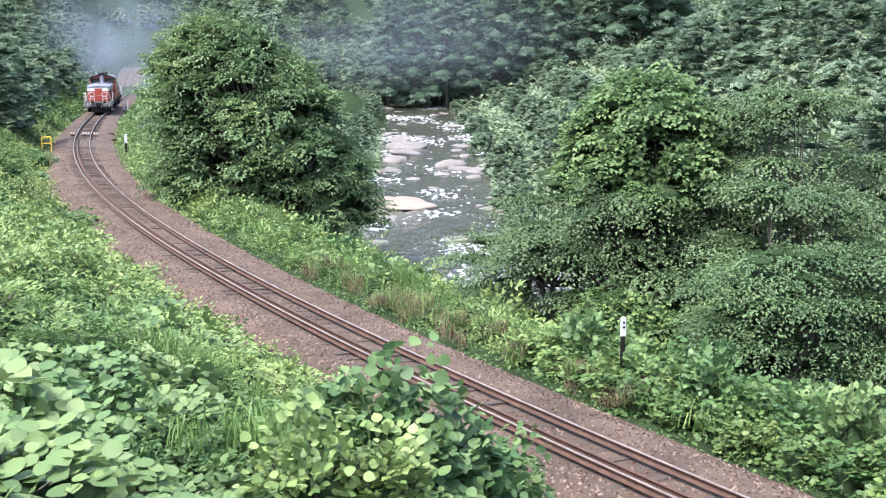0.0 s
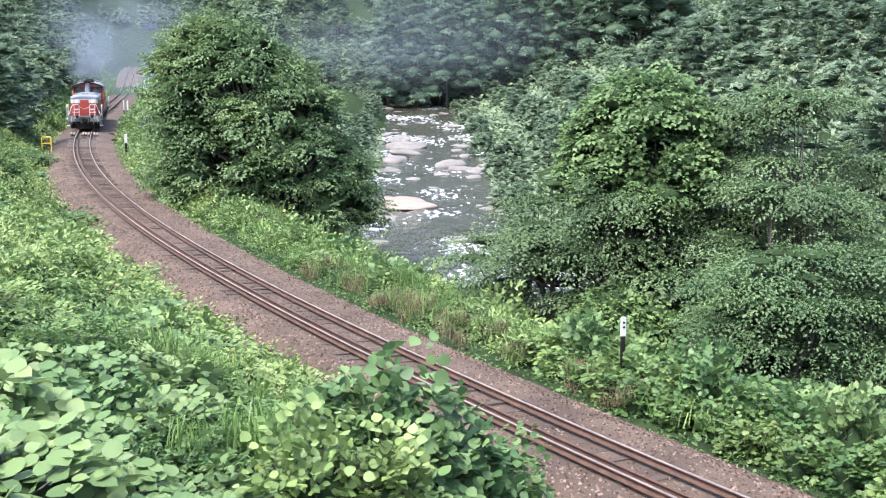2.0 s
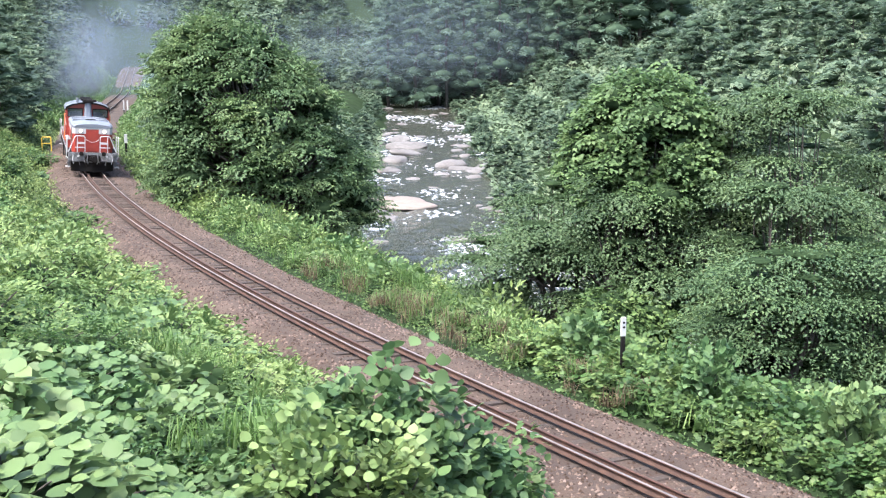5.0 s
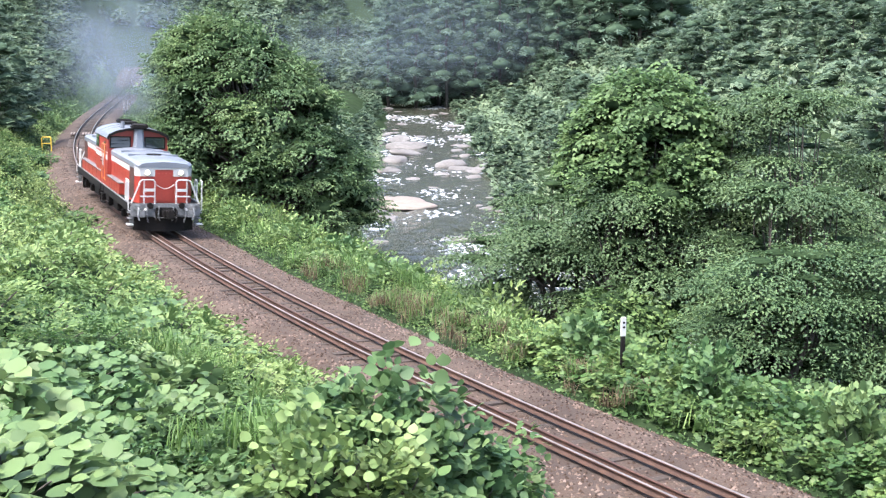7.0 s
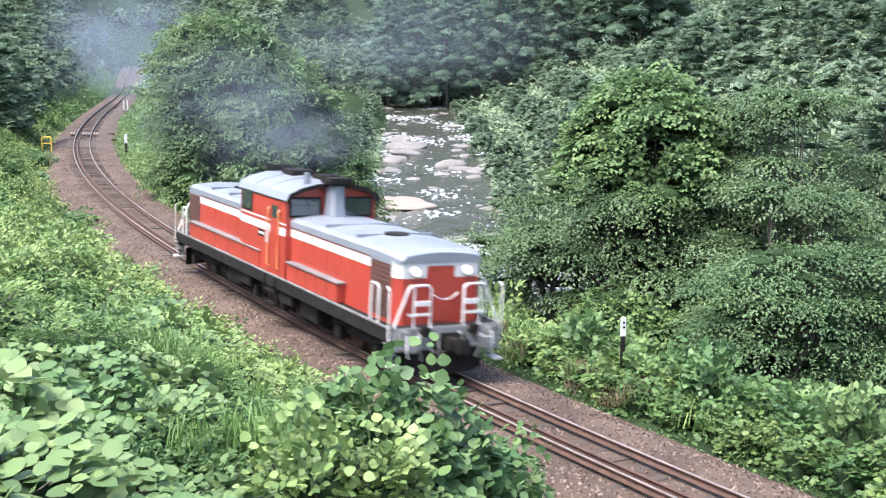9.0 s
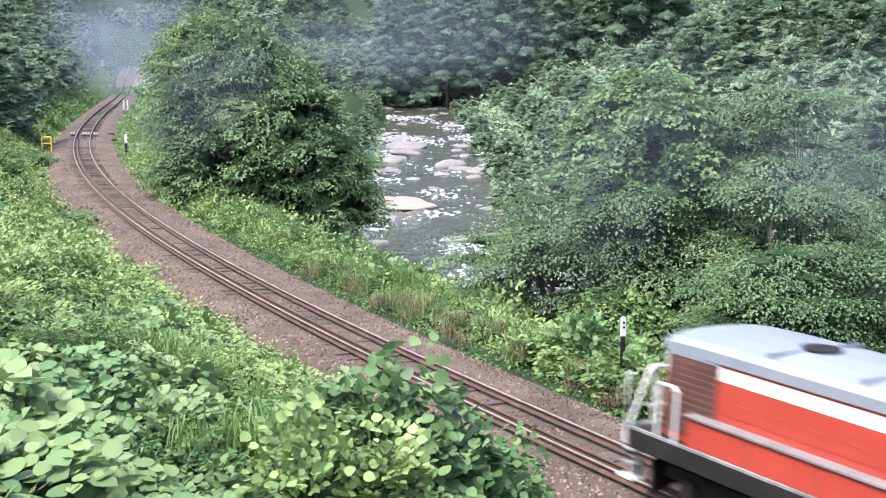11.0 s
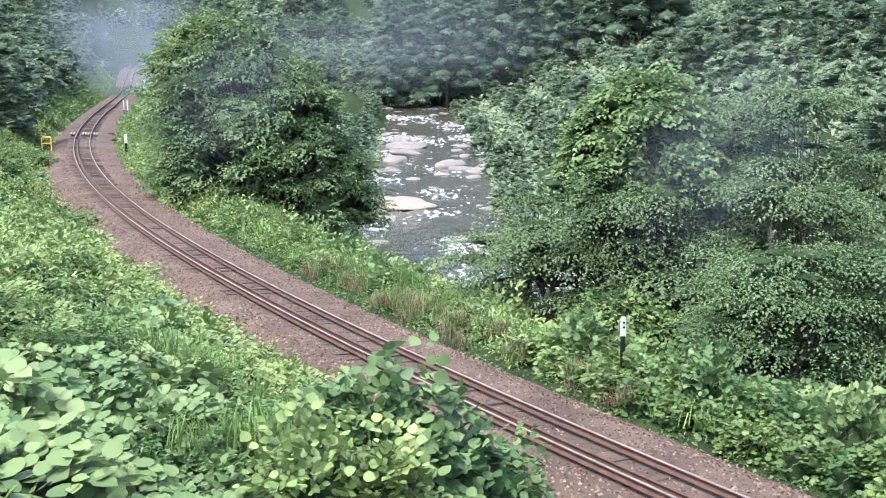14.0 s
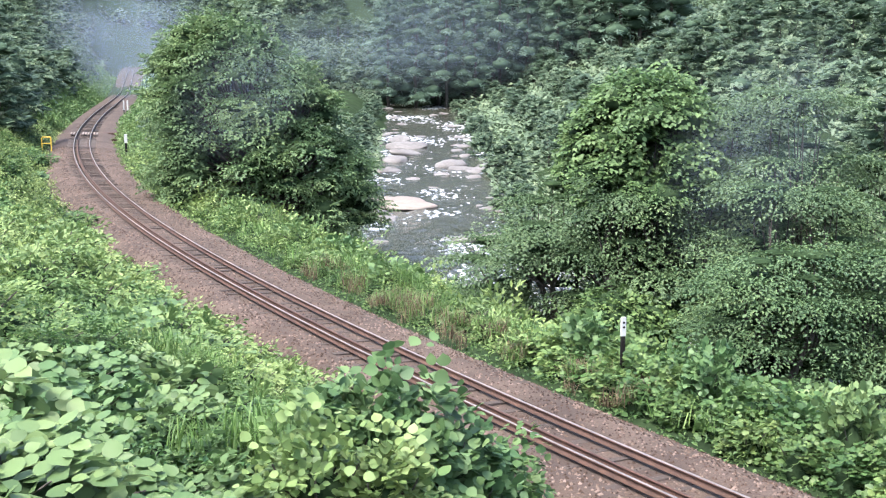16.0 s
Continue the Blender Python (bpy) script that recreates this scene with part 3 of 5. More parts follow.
def forest():
    def crowns(count, n, lo, hi, leaf, density, twig, first):
        out = []
        for v in range(count):
            h = 8.2 + 0.5 * v
            c = dome_centres(n, 3.6, 3.6, 1.0, h, first + v, 0.0, 0.9)
            r = np.random.default_rng(first + v).uniform(lo, hi, n)
            out.append(tree("forest_tree", pose(0, -200 - 8 * v, 0), "green broadleaf tree of the dense hillside wood", "tree", c, r, density, leaf, FOREST, 0.19, 3.0, 2, 0.62, 0.75, "trees of the hillside wood", every=4, single=True, core=0.72, twig=twig, up=0.75, inner=WOODSHADEHULL))
        return out

    protos = crowns(6, 24, 1.15, 1.85, 0.46, 8, (7, 0.8, 0.66), 40)
    distant = crowns(4, 13, 1.5, 2.3, 0.72, 5.0, (5, 1.1, 1.1), 50)
    cedars = []
    for v in range(2):
        c = np.array([(math.cos(i * 2.4) * (1 - i / 26) * 1.5, math.sin(i * 2.4) * (1 - i / 26) * 1.5, 1.8 + 13 * i / 24) for i in range(25)])
        r = np.interp(np.arange(25), [0, 24], [1.5, 0.5])
        cedars.append(tree("cedar_tree", pose(20, -200 - 8 * v, 0), "slim dark green conifer of the plantation", "tree", c, r, 9, 0.5, CEDAR, 0.16, 8.0, 1, 0.7, 0.4, "conifers of the plantation", every=5, single=True, core=0.8, twig=(5, 0.8, 0.5), up=0.65, inner=WOODSHADEHULL))
    g = np.random.default_rng(21)
    used = set()

    def put(kinds, x, y, lo, hi, jitter=1.6):
        x, y = x + g.uniform(-jitter, jitter), y + g.uniform(-jitter, jitter)
        if not in_view(x, y, 0.37, 5.0):
            return
        if kinds is protos and y > 135:
            kinds = distant
        i = int(g.integers(len(kinds)))
        m = standing(x, y, float(g.uniform(0, 360)), float(g.uniform(lo, hi)), 0.4)
        if (id(kinds), i) in used:
            copy_thing(kinds[i], m)
        else:
            used.add((id(kinds), i))
            kinds[i].matrix_basis = m
    # scrub of the wood's floor
    for n, x0, x1, y0, y1, size in ((36000, -105, 45, 184, 300, 0.8), (26000, 3, 60, 54, 186, 0.55), (12000, -70, -22, 92, 190, 0.6), (7000, -14, -3, 68, 135, 0.35)):
        x, y = rng.uniform(x0, x1, n), rng.uniform(y0, y1, n)
        keep = in_view(x, y) & (np.abs(offset(x, y)) > 4.2) & (np.abs(x - river_x(y)) > 4.6)
        x, y = x[keep], y[keep]
        P = np.stack([x, y, land(x, y) + rng.uniform(0.1, 2.0, len(x)) * (0.6 + 0.4 * waves(x, y, 5.0, 2))], 1)
        N = rng.normal(scale=0.4, size=P.shape) + np.array([0, -0.2, 1.0])
        tagged(new("wood_scrub", leaf_mesh("wood_scrub", P, N, size * rng.uniform(0.6, 1.3, len(P)), FOREST, 0.8, single=True)), "dark green scrub under the trees of the wood", "undergrowth", kind="stuff")
    # beside the line on the hill side
    for s, y0, lo, hi in ((-6.6, 90, 0.45, 0.65), (-12, 94, 0.7, 0.95), (-19, 102, 0.9, 1.2)):
        for y in np.arange(y0, 225, 5.0 if s > -8 else 6.2):
            put(protos, *beside(s, y), lo, hi, 1.0)
    # between the line and the river, upstream
    for y in np.arange(86, 200, 5.6):
        put(protos, river_x(y) - 6.8, y, 0.42, 0.62, 0.6)
    for s, y0 in ((9.5, 104), (16.5, 116)):
        for y in np.arange(y0, 190, 7.6):
            x, yy = beside(s, y)
            if river_x(yy) - x > 8:
                put(protos, x, yy, 0.5, 0.75)
    # far bank
    for x, y, q in ((16.6, 62, 1.22), (22.4, 60, 1.12), (11.5, 66, 0.95)):
        put(protos, x, y, q, q, 0.1)
    for d, y0, step, lo, hi in ((5.8, 56, 5.2, 0.42, 0.62), (11.0, 55, 7.0, 0.62, 0.85), (17.5, 57, 8.4, 0.8, 1.05), (25, 60, 9.0, 0.9, 1.15), (33, 70, 9.4, 1.0, 1.25), (42, 92, 9.4, 1.05, 1.35)):
        for y in np.arange(y0, 185 if d < 31 else 152, step):
            x = float(river_x(y)) + d
            if not (y < 56 and x < 18) and min(math.hypot(x - 16.6, y - 62), math.hypot(x - 22.4, y - 60)) > 4.4:
                put(protos, x, y, lo, hi, 1.2)
    for y in (184, 191, 198, 206, 215, 226, 238):
        for x in np.arange(-9, 38, 4.3):
            put(cedars, x, y, 0.95, 1.35, 1.0)
    # head of the valley
    for y in (188, 195, 203, 212, 222, 233, 244):
        for x in np.arange(-98, 6, 5.0):
            if abs(offset(x, y)) > 6.5 and abs(x - river_x(y)) > (6.5 if y < 194 else 0) and not (-9 < x and y < 240):
                put(protos, x, y, 0.85, 1.25)
    for y, lo, hi in ((252, 0.5, 0.7), (259, 0.6, 0.8), (268, 0.9, 1.2), (280, 1.1, 1.4)):
        for x in np.arange(-104, 2, 5.0):
            if y > 264 or abs(offset(x, y)) > 4.5:
                put(protos, x, y, lo, hi, 1.2)


# ---------------------------------------------------------------- undergrowth
def lumps(x, y):
    """Height of the low growth over the ground."""
    return 0.45 + 0.5 * waves(x, y, 2.6, 3) + 0.30 * waves(x, y, 1.15, 6) + 0.12 * waves(x, y, 0.5, 8)


def edge(x, y):
    return 0.35 * waves(x, y, 3.7, 9) + 0.18 * waves(x, y, 1.3, 2)


def beside(s, y):
    """The place at the distance s from the track's middle line, beside its point y."""
    k = track_k(y)
    n = np.sqrt(1 + k * k)
    return track_x(y) + s / n, y - s * k / n


def carpet(name, label, n, sr, yr, leaf, mat, tall, aspect=0.6, thick=0.4, near=1.0, category="undergrowth", lean=0.42):
    """Low growth in a strip along the track: tall gives its height by the distance from the strip's inner edge."""
    s = rng.uniform(*sr, n)
    y = yr[0] + (yr[1] - yr[0]) * rng.random(n) ** near
    x, y = beside(s, y)
    inner = np.abs(s) - min(abs(sr[0]), abs(sr[1])) + edge(x, y)
    keep = (np.abs(x) < 0.385 * y + 1.2) & (inner > 0) & (y > 5.5)
    x, y, inner = x[keep], y[keep], inner[keep]
    t = np.interp(inner, *tall)
    h = np.maximum(lumps(x, y), 0.03) * t
    e = 0.12
    gx = (lumps(x + e, y) - lumps(x - e, y)) / (2 * e) * t
    gy = (lumps(x, y + e) - lumps(x, y - e)) / (2 * e) * t
    z = land(x, y) + h - thick * np.minimum(t, 1) * rng.random(len(x)) ** 1.5
    z = np.maximum(z, land(x, y) + 0.02)
    N = np.stack([-gx * 0.8, -gy * 0.8, np.ones_like(gx)], 1) + rng.normal(scale=lean, size=(len(x), 3))
    me = leaf_mesh(name, np.stack([x, y, z], 1), N, leaf * rng.uniform(0.6, 1.3, len(x)), mat, aspect)
    return tagged(new(name, me), label, category, kind="stuff")


def blades(name, label, n, sr, yr, length, mat, cover, width=0.022, category="grass"):
    """Long grass or stalks in patches."""
    s, y = rng.uniform(*sr, n), rng.uniform(*yr, n)
    x, y = beside(s, y)
    keep = (waves(x, y, 3.3, 12) > cover) & (np.abs(x) < 0.385 * y + 1.2) & (y > 6)
    x, y = x[keep], y[keep]
    m = len(x)
    L = length * rng.uniform(0.5, 1.2, m)
    a = rng.uniform(0, 6.28, m)
    tilt = rng.uniform(0.15, 1.2, m)
    P = np.stack([x, y, land(x, y) + np.maximum(0, lumps(x, y)) * 0.45], 1)
    d = np.stack([np.cos(a), np.sin(a), 0 * a], 1)
    w = np.stack([-np.sin(a), np.cos(a), 0 * a], 1) * (width * rng.uniform(0.6, 1.3, m))[:, None]
    up = np.array([0, 0, 1.0])
    mid = P + (d * (tilt * 0.35)[:, None] + up * 0.62) * L[:, None]
    tip = P + (d * (tilt * 1.0)[:, None] + up * (1.0 - tilt * 0.45)[:, None]) * L[:, None]
    V = np.stack([P - w, P + w, mid + w * 0.8, mid - w * 0.8, tip], 1).reshape(-1, 3)
    F = (np.arange(m)[:, None, None] * 5 + np.array([[0, 1, 2], [0, 2, 3], [3, 2, 4]])[None]).reshape(-1, 3)
    return tagged(new(name, array_mesh(name, V, F, mat)), label, category, kind="stuff")


def undergrowth():
    rise = ([0, 0.8, 2, 6], [0.3, 0.45, 0.5, 0.5])
    carpet("slope_creepers", "mixed green creepers covering the cutting slope", 75000, (-17, -1.75), (2, 34), 0.085, SHRUB, rise, near=0.9, thick=0.25)
    carpet("far_shrubs", "low green growth beside the far track", 26000, (-9, -2.1), (110, 215), 0.30, PALELEAF, ([0, 0.8, 3], [0.5, 1.2, 2.2]), thick=0.8)
    carpet("far_shrubs", "fresh green weeds along the far verge", 20000, (2.3, 9), (112, 215), 0.28, PALELEAF, ([0, 0.8, 3], [0.5, 1.2, 2.0]), thick=0.8)
    carpet("slope_shrubs", "dense green shrubs along the inside of the cutting", 60000, (-12, -1.75), (32, 118), 0.14, PALELEAF, ([0, 0.8, 2, 6], [0.3, 0.6, 0.9, 1.2]), thick=0.6)
    carpet("verge_shrubs", "mixed weeds and low shrubs on the riverside verge", 32000, (2.35, 15), (14, 52), 0.105, DEEPLEAF, ([0, 0.7, 1.8, 4], [0.2, 0.4, 0.8, 1.0]), thick=0.6)
    carpet("verge_shrubs", "bright weeds and creepers on the far riverside verge", 34000, (2.3, 13), (50, 118), 0.17, SHRUB, ([0, 0.7, 1.8, 4], [0.25, 0.6, 1.1, 1.4]))
    blades("verge_grass", "tufts of long green grass on the riverside verge", 16000, (3.0, 8.0), (20, 50), 0.6, GRASS, 0.25, 0.012)
    blades("dry_stalks", "dry brown weed stalks along the edge of the ballast", 9000, (2.7, 4.2), (24, 42), 0.55, STRAW, 0.35, 0.006, "dry weeds")


def foliage_bush(name, rx, ry, h, leaf, mat, label, seed, twigs, twig, category="bush", broad=False, up=0.55, group="", core=0.68, skirt=-0.1, aspect=None):
    """A mound of leafy twigs over a shade-dark hull, lumpy in outline."""
    g = np.random.default_rng(seed)
    ob = tagged(new(name), label, category, group)
    d = g.normal(size=(twigs * 3, 3))
    d /= np.linalg.norm(d, axis=1, keepdims=True)
    d = d[d[:, 2] > skirt][:twigs]
    lump = 1 + 0.20 * np.sin(d[:, 0] * 5 + seed) * np.cos(d[:, 1] * 5 + 2 * seed) + 0.10 * np.sin(d[:, 0] * 11 + d[:, 2] * 9 + seed)
    q = lump * (1 - 0.32 * g.random(len(d)) ** 1.5)
    d[:, 2] = np.sign(d[:, 2]) * np.abs(d[:, 2]) ** 0.75
    B = d * np.array([rx, ry, h]) * q[:, None] + np.array([0, 0, 0.08 * h])
    P, N, H = sprays(B - d * twig[1] * 0.5, d, twig[0], twig[1], twig[2], up, 0.1, 0.28 if up > 0.4 else 0.36)
    me = leaf_mesh("foliage", P, N, leaf * rng.uniform(0.6, 1.3, len(P)), mat, aspect or (0.95 if broad else 0.5), 0.045 if broad else 0.12, 0.12, hint=H, broad=broad)
    f = new("foliage", me)
    f.parent = ob
    # solid hull whose dark colour stands for shade inside the bush
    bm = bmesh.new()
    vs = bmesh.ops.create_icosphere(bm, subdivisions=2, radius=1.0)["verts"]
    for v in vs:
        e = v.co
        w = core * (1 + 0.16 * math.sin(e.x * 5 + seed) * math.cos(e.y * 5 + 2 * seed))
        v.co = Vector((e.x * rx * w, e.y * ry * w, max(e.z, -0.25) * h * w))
    part("inner_foliage", bm, SHADEHULL, f, "", True)
    bm = bmesh.new()
    for k in range(5):
        a = k * 1.3 + seed
        tube(bm, [(0.1 * math.cos(a), 0.1 * math.sin(a), -0.4), (rx * 0.35 * math.cos(a), ry * 0.35 * math.sin(a), h * 0.4), (rx * 0.7 * math.cos(a), ry * 0.7 * math.sin(a), h * 0.72)], [0.022, 0.016, 0.007], 5)
    part("stem", bm, BARK, ob)
    return ob


TRIFOLIATE = (3, 0.17, 0.20)
PINNATE = (11, 0.30, 0.15)
TWIGGY = (7, 0.24, 0.13)


def grass_tuft(name, n, length, label, mat, seed, width=0.006):
    g = np.random.default_rng(seed)
    a, r = g.uniform(0, 6.28, n), 0.22 * np.sqrt(g.random(n))
    L, lean = length * g.uniform(0.6, 1.2, n), g.uniform(0.1, 0.9, n)
    P = np.stack([np.cos(a * 3) * r, np.sin(a * 3) * r, 0 * a - 0.05], 1)
    d = np.stack([np.cos(a), np.sin(a), 0 * a], 1)
    w = np.stack([-np.sin(a), np.cos(a), 0 * a], 1) * width
    V = []
    for t, q in ((0, 0.7), (0.4, 1.0), (0.75, 0.8)):
        c = P + d * (L * lean * t ** 1.6)[:, None] + np.array([0, 0, 1.0]) * (L * (t - 0.42 * lean * t ** 2.4))[:, None]
        V += [c - w * q, c + w * q]
    V.append(P + d * (L * lean)[:, None] + np.array([0, 0, 1.0]) * (L * (1 - 0.55 * lean))[:, None])
    F = (np.arange(n)[:, None, None] * 7 + np.array([[0, 1, 3], [0, 3, 2], [2, 3, 5], [2, 5, 4], [4, 5, 6]])[None]).reshape(-1, 3)
    return tagged(new(name, array_mesh(name, np.stack(V, 1).reshape(-1, 3), F, mat)), label, "grass", "grass tufts of the slope")


def scatter(kinds, rows):
    """Sets the first of each kind down and copies it for the rest: rows of kind, matrix."""
    used = set()
    for k, m in rows:
        if k in used:
            copy_thing(kinds[k], m)
        else:
            used.add(k)
            kinds[k].matrix_basis = m


def near_bushes():
    """The heaps of kudzu that stand out of the slope."""
    for x, y, rx, ry, top, n, seed, mat, label in (
            (-0.55, 10.6, 0.72, 0.55, 4.28, 230, 61, KUDZU, "bright green kudzu mound with large rounded leaves above the track"),
            (-0.92, 10.5, 0.52, 0.45, 4.42, 170, 67, KUDZU, "shoulder of the kudzu mound above the track"),
            (-0.18, 10.7, 0.56, 0.5, 4.38, 170, 68, KUDZU, "fresh green kudzu heaped against the tallest mound"),
            (0.20, 11.0, 0.55, 0.5, 3.85, 150, 62, KUDZU, "bright green kudzu creeping down the slope above the track"),
            (0.55, 11.8, 0.6, 0.5, 3.45, 170, 59, SHRUB, "fresh kudzu spilling towards the ballast"),
            (-1.3, 10.2, 0.45, 0.4, 4.05, 110, 60, SHRUB, "dark-hearted creeper heap beside the tallest mound"),
            (-1.0, 9.1, 0.5, 0.36, 4.62, 120, 65, PALELEAF, "yellowish-green creeper patch on the near slope"),
            (-0.5, 9.2, 0.5, 0.36, 4.50, 120, 66, PALELEAF, "yellowish-green creeper patch below the kudzu mound")):
        z = float(land(x, y))
        ob = foliage_bush("kudzu_bush", rx, ry, top - z, 0.12 if mat is KUDZU else 0.088, mat, label, seed, n * 3, TRIFOLIATE, broad=True, up=0.38)
        ob.matrix_basis = standing(x, y)


def tendrils():
    """Bare runners of the vine reaching over the ballast."""
    for k, (x, y, r) in enumerate(((-0.98, 10.95, 0.16), (-0.84, 11.05, 0.2), (-1.05, 11.1, 0.12))):
        z = float(land(x, y))
        ob = tagged(new("vine_runner"), "thin dry curling vine runner at the edge of the bush", "vine")
        part("stem", tube(bmesh.new(), [(0.25 - 0.05 * k, -0.25, 0.0), (0.12, -0.1, 0.55), (0.0, 0.0, 0.85 + 0.05 * k), (-r * 0.8, 0.05, 0.95), (-r * 1.3, 0.05, 0.82), (-r * 0.9, 0.02, 0.68)], [0.010, 0.009, 0.008, 0.007, 0.006, 0.004], 5), STRAW, ob)
        part("leaf", boxes((-r * 1.0, -r * 0.6, 0.0, 0.035, 0.66, 0.675), bevel=0.004), PALELEAF, ob)
        ob.matrix_basis = pose(x, y, z)


def slope_bushes():
    """Separate shrubs on the slope and the verge."""
    spec = (  # leaf, material, label, broad, twigs, twig form, upward
        (0.125, KUDZU, "leafy green kudzu heap with large rounded leaves", True, 200, (3, 0.17, 0.2), 0.42),
        (0.098, PALELEAF, "yellowish-green creeper heap with rounded leaves", True, 195, TRIFOLIATE, 0.45),
        (0.070, PALELEAF, "pale green shrub with fine feathered leaves", False, 135, PINNATE, 0.6),
        (0.072, SHRUB, "fresh green shrub with feathered leaves among the creepers", False, 135, PINNATE, 0.6),
        (0.078, DEEPLEAF, "dark green twiggy shrub with gaps between its sprays", False, 190, TWIGGY, 0.5),
        (0.082, SHRUB, "green small-leaved shrub among the creepers", False, 200, TWIGGY, 0.5))
    near = [foliage_bush("slope_bush", 0.62, 0.62, 0.62, leaf, mat, label, 80 + v, n, tw, broad=b, up=u, group="shrubs beside the line") for v, (leaf, mat, label, b, n, tw, u) in enumerate(spec)]
    weeds = (
        (0.12, PALELEAF, "pale green weedy shrub beside the line", False, 105, (5, 0.3, 0.22), 0.6),
        (0.12, SHRUB, "fresh green weedy shrub beside the line", False, 105, (5, 0.3, 0.22), 0.6),
        (0.13, DEEPLEAF, "deep green weedy shrub beside the line", False, 110, (5, 0.32, 0.24), 0.5),
        (0.15, KUDZU, "round-leaved creeper heap beside the line", True, 80, (3, 0.24, 0.26), 0.5))
    hillside, verge = ([foliage_bush(name, 0.62, 0.62, 0.62, leaf, mat, label, seed + v, n, tw, broad=b, up=u, group=group) for v, (leaf, mat, label, b, n, tw, u) in enumerate(weeds)]
                       for name, seed, group in (("cutting_shrub", 90, "shrubs of the cutting"), ("verge_shrub", 100, "shrubs of the riverside verge")))
    g = random.Random(33)
    rows, far, river_side = [], [], []

    def place(out, k, x, y, q, tall=1.0):
        m = pose(x, y, float(land(x, y)) - 0.08 * q, g.uniform(-9, 9), g.uniform(-9, 9), g.uniform(0, 360)) @ Matrix.Diagonal((q, q, q * tall, 1))
        out.append((k, m))

    # the cutting slope, from the camera's foot down to the ballast
    y = 4.4
    while y < 44:
        step = 0.80 + 0.018 * y
        x = -0.40 * y - 1.0
        while x < 4:
            px, py = x + g.uniform(-.3, .3) * step, y + g.uniform(-.3, .3) * step
            x += step
            off = float(offset(px, py))
            if off > -1.55 - 0.30 * step or abs(px) > 0.385 * py + 0.8:
                continue
            low = min(1.0, 0.48 + (-2.1 - off) * 0.22)
            w = float(waves(px, py, 4.6, 14)) + 0.6 * float(waves(px, py, 2.1, 17))
            left = px < -0.155 * py and py < 13
            if left or w > 0.45:
                k = 0 if left or g.random() < 0.6 else 1
            elif w > 0.1:
                k = g.choice((1, 2, 3))
            elif w > -0.45:
                k = g.choice((2, 3, 5))
            else:
                k = g.choice((4, 5, 2, 3))
            q = step * g.uniform(0.72, 1.15) * (1.05 if py < 24 else 1.15)
            tall = max(0.3, min(1.05, low * g.uniform(0.6, 1.25) * (0.8 if k in (4, 5) else 1.05))) * (0.75 if py < 7.5 else 1.0)
            if py > 18:
                place(far, {0: 3, 1: 0, 2: 0, 3: 0, 4: 1, 5: 1}[k], px, py, q, tall)
            else:
                place(rows, k, px, py, q, tall)
        y += step * 0.85
    scatter(near, rows)
    # farther along, on both sides
    for lo, hi, y0, y1, n, q0, q1 in ((-8, -2.7, 42, 105, 80, 0.9, 1.7), (3.4, 5.0, 27, 62, 62, 0.8, 1.25), (4.6, 9.5, 28, 62, 80, 1.25, 1.9), (9, 13, 26, 48, 22, 1.2, 1.8), (6, 13, 52, 72, 34, 1.2, 2.0), (3.6, 9, 55, 112, 70, 1.1, 1.9)):
        for i in range(n):
            off = g.uniform(lo, hi)
            x, yy = (float(v) for v in beside(off, g.uniform(y0, y1)))
            if abs(x) < 0.39 * yy + 1.5:
                w = float(waves(x, yy, 6.5, 5))
                k = g.choice((0, 0, 1)) if w > 0.2 else g.choice((1, 2, 3)) if w > -0.3 else g.choice((2, 1, 0))
                place(far if off < 0 else river_side, k, x, yy, g.uniform(q0, q1), g.uniform(0.75, 1.25) * min(1.0, 0.5 + (abs(off) - 2.6) * 0.3))
    scatter(hillside, far)
    scatter(verge, river_side)
    # tufts of long grass
    tufts = [grass_tuft("grass_tuft", 70, 0.5, "arching tuft of long pale green grass", GRASS, 5), grass_tuft("grass_tuft", 60, 0.36, "short tuft of green grass among the creepers", GRASS, 6)]
    rows = []
    for cx, cy, n, spread in ((-1.62, 11.0, 12, 0.32), (-3.4, 17.5, 10, 0.8), (-0.6, 14.4, 9, 0.8), (0.3, 17.0, 12, 1.0), (9.2, 25.0, 16, 1.1), (7.2, 27.5, 10, 1.2), (1.0, 41.0, 14, 1.6)):
        for i in range(n):
            x, y = cx + g.gauss(0, spread), cy + g.gauss(0, spread)
            if abs(float(offset(x, y))) > 2.3:
                rows.append((g.randrange(2), standing(x, y, g.uniform(0, 360), g.uniform(0.8, 1.3), -0.28 if cy < 18 else -0.5)))
    scatter(tufts, rows)


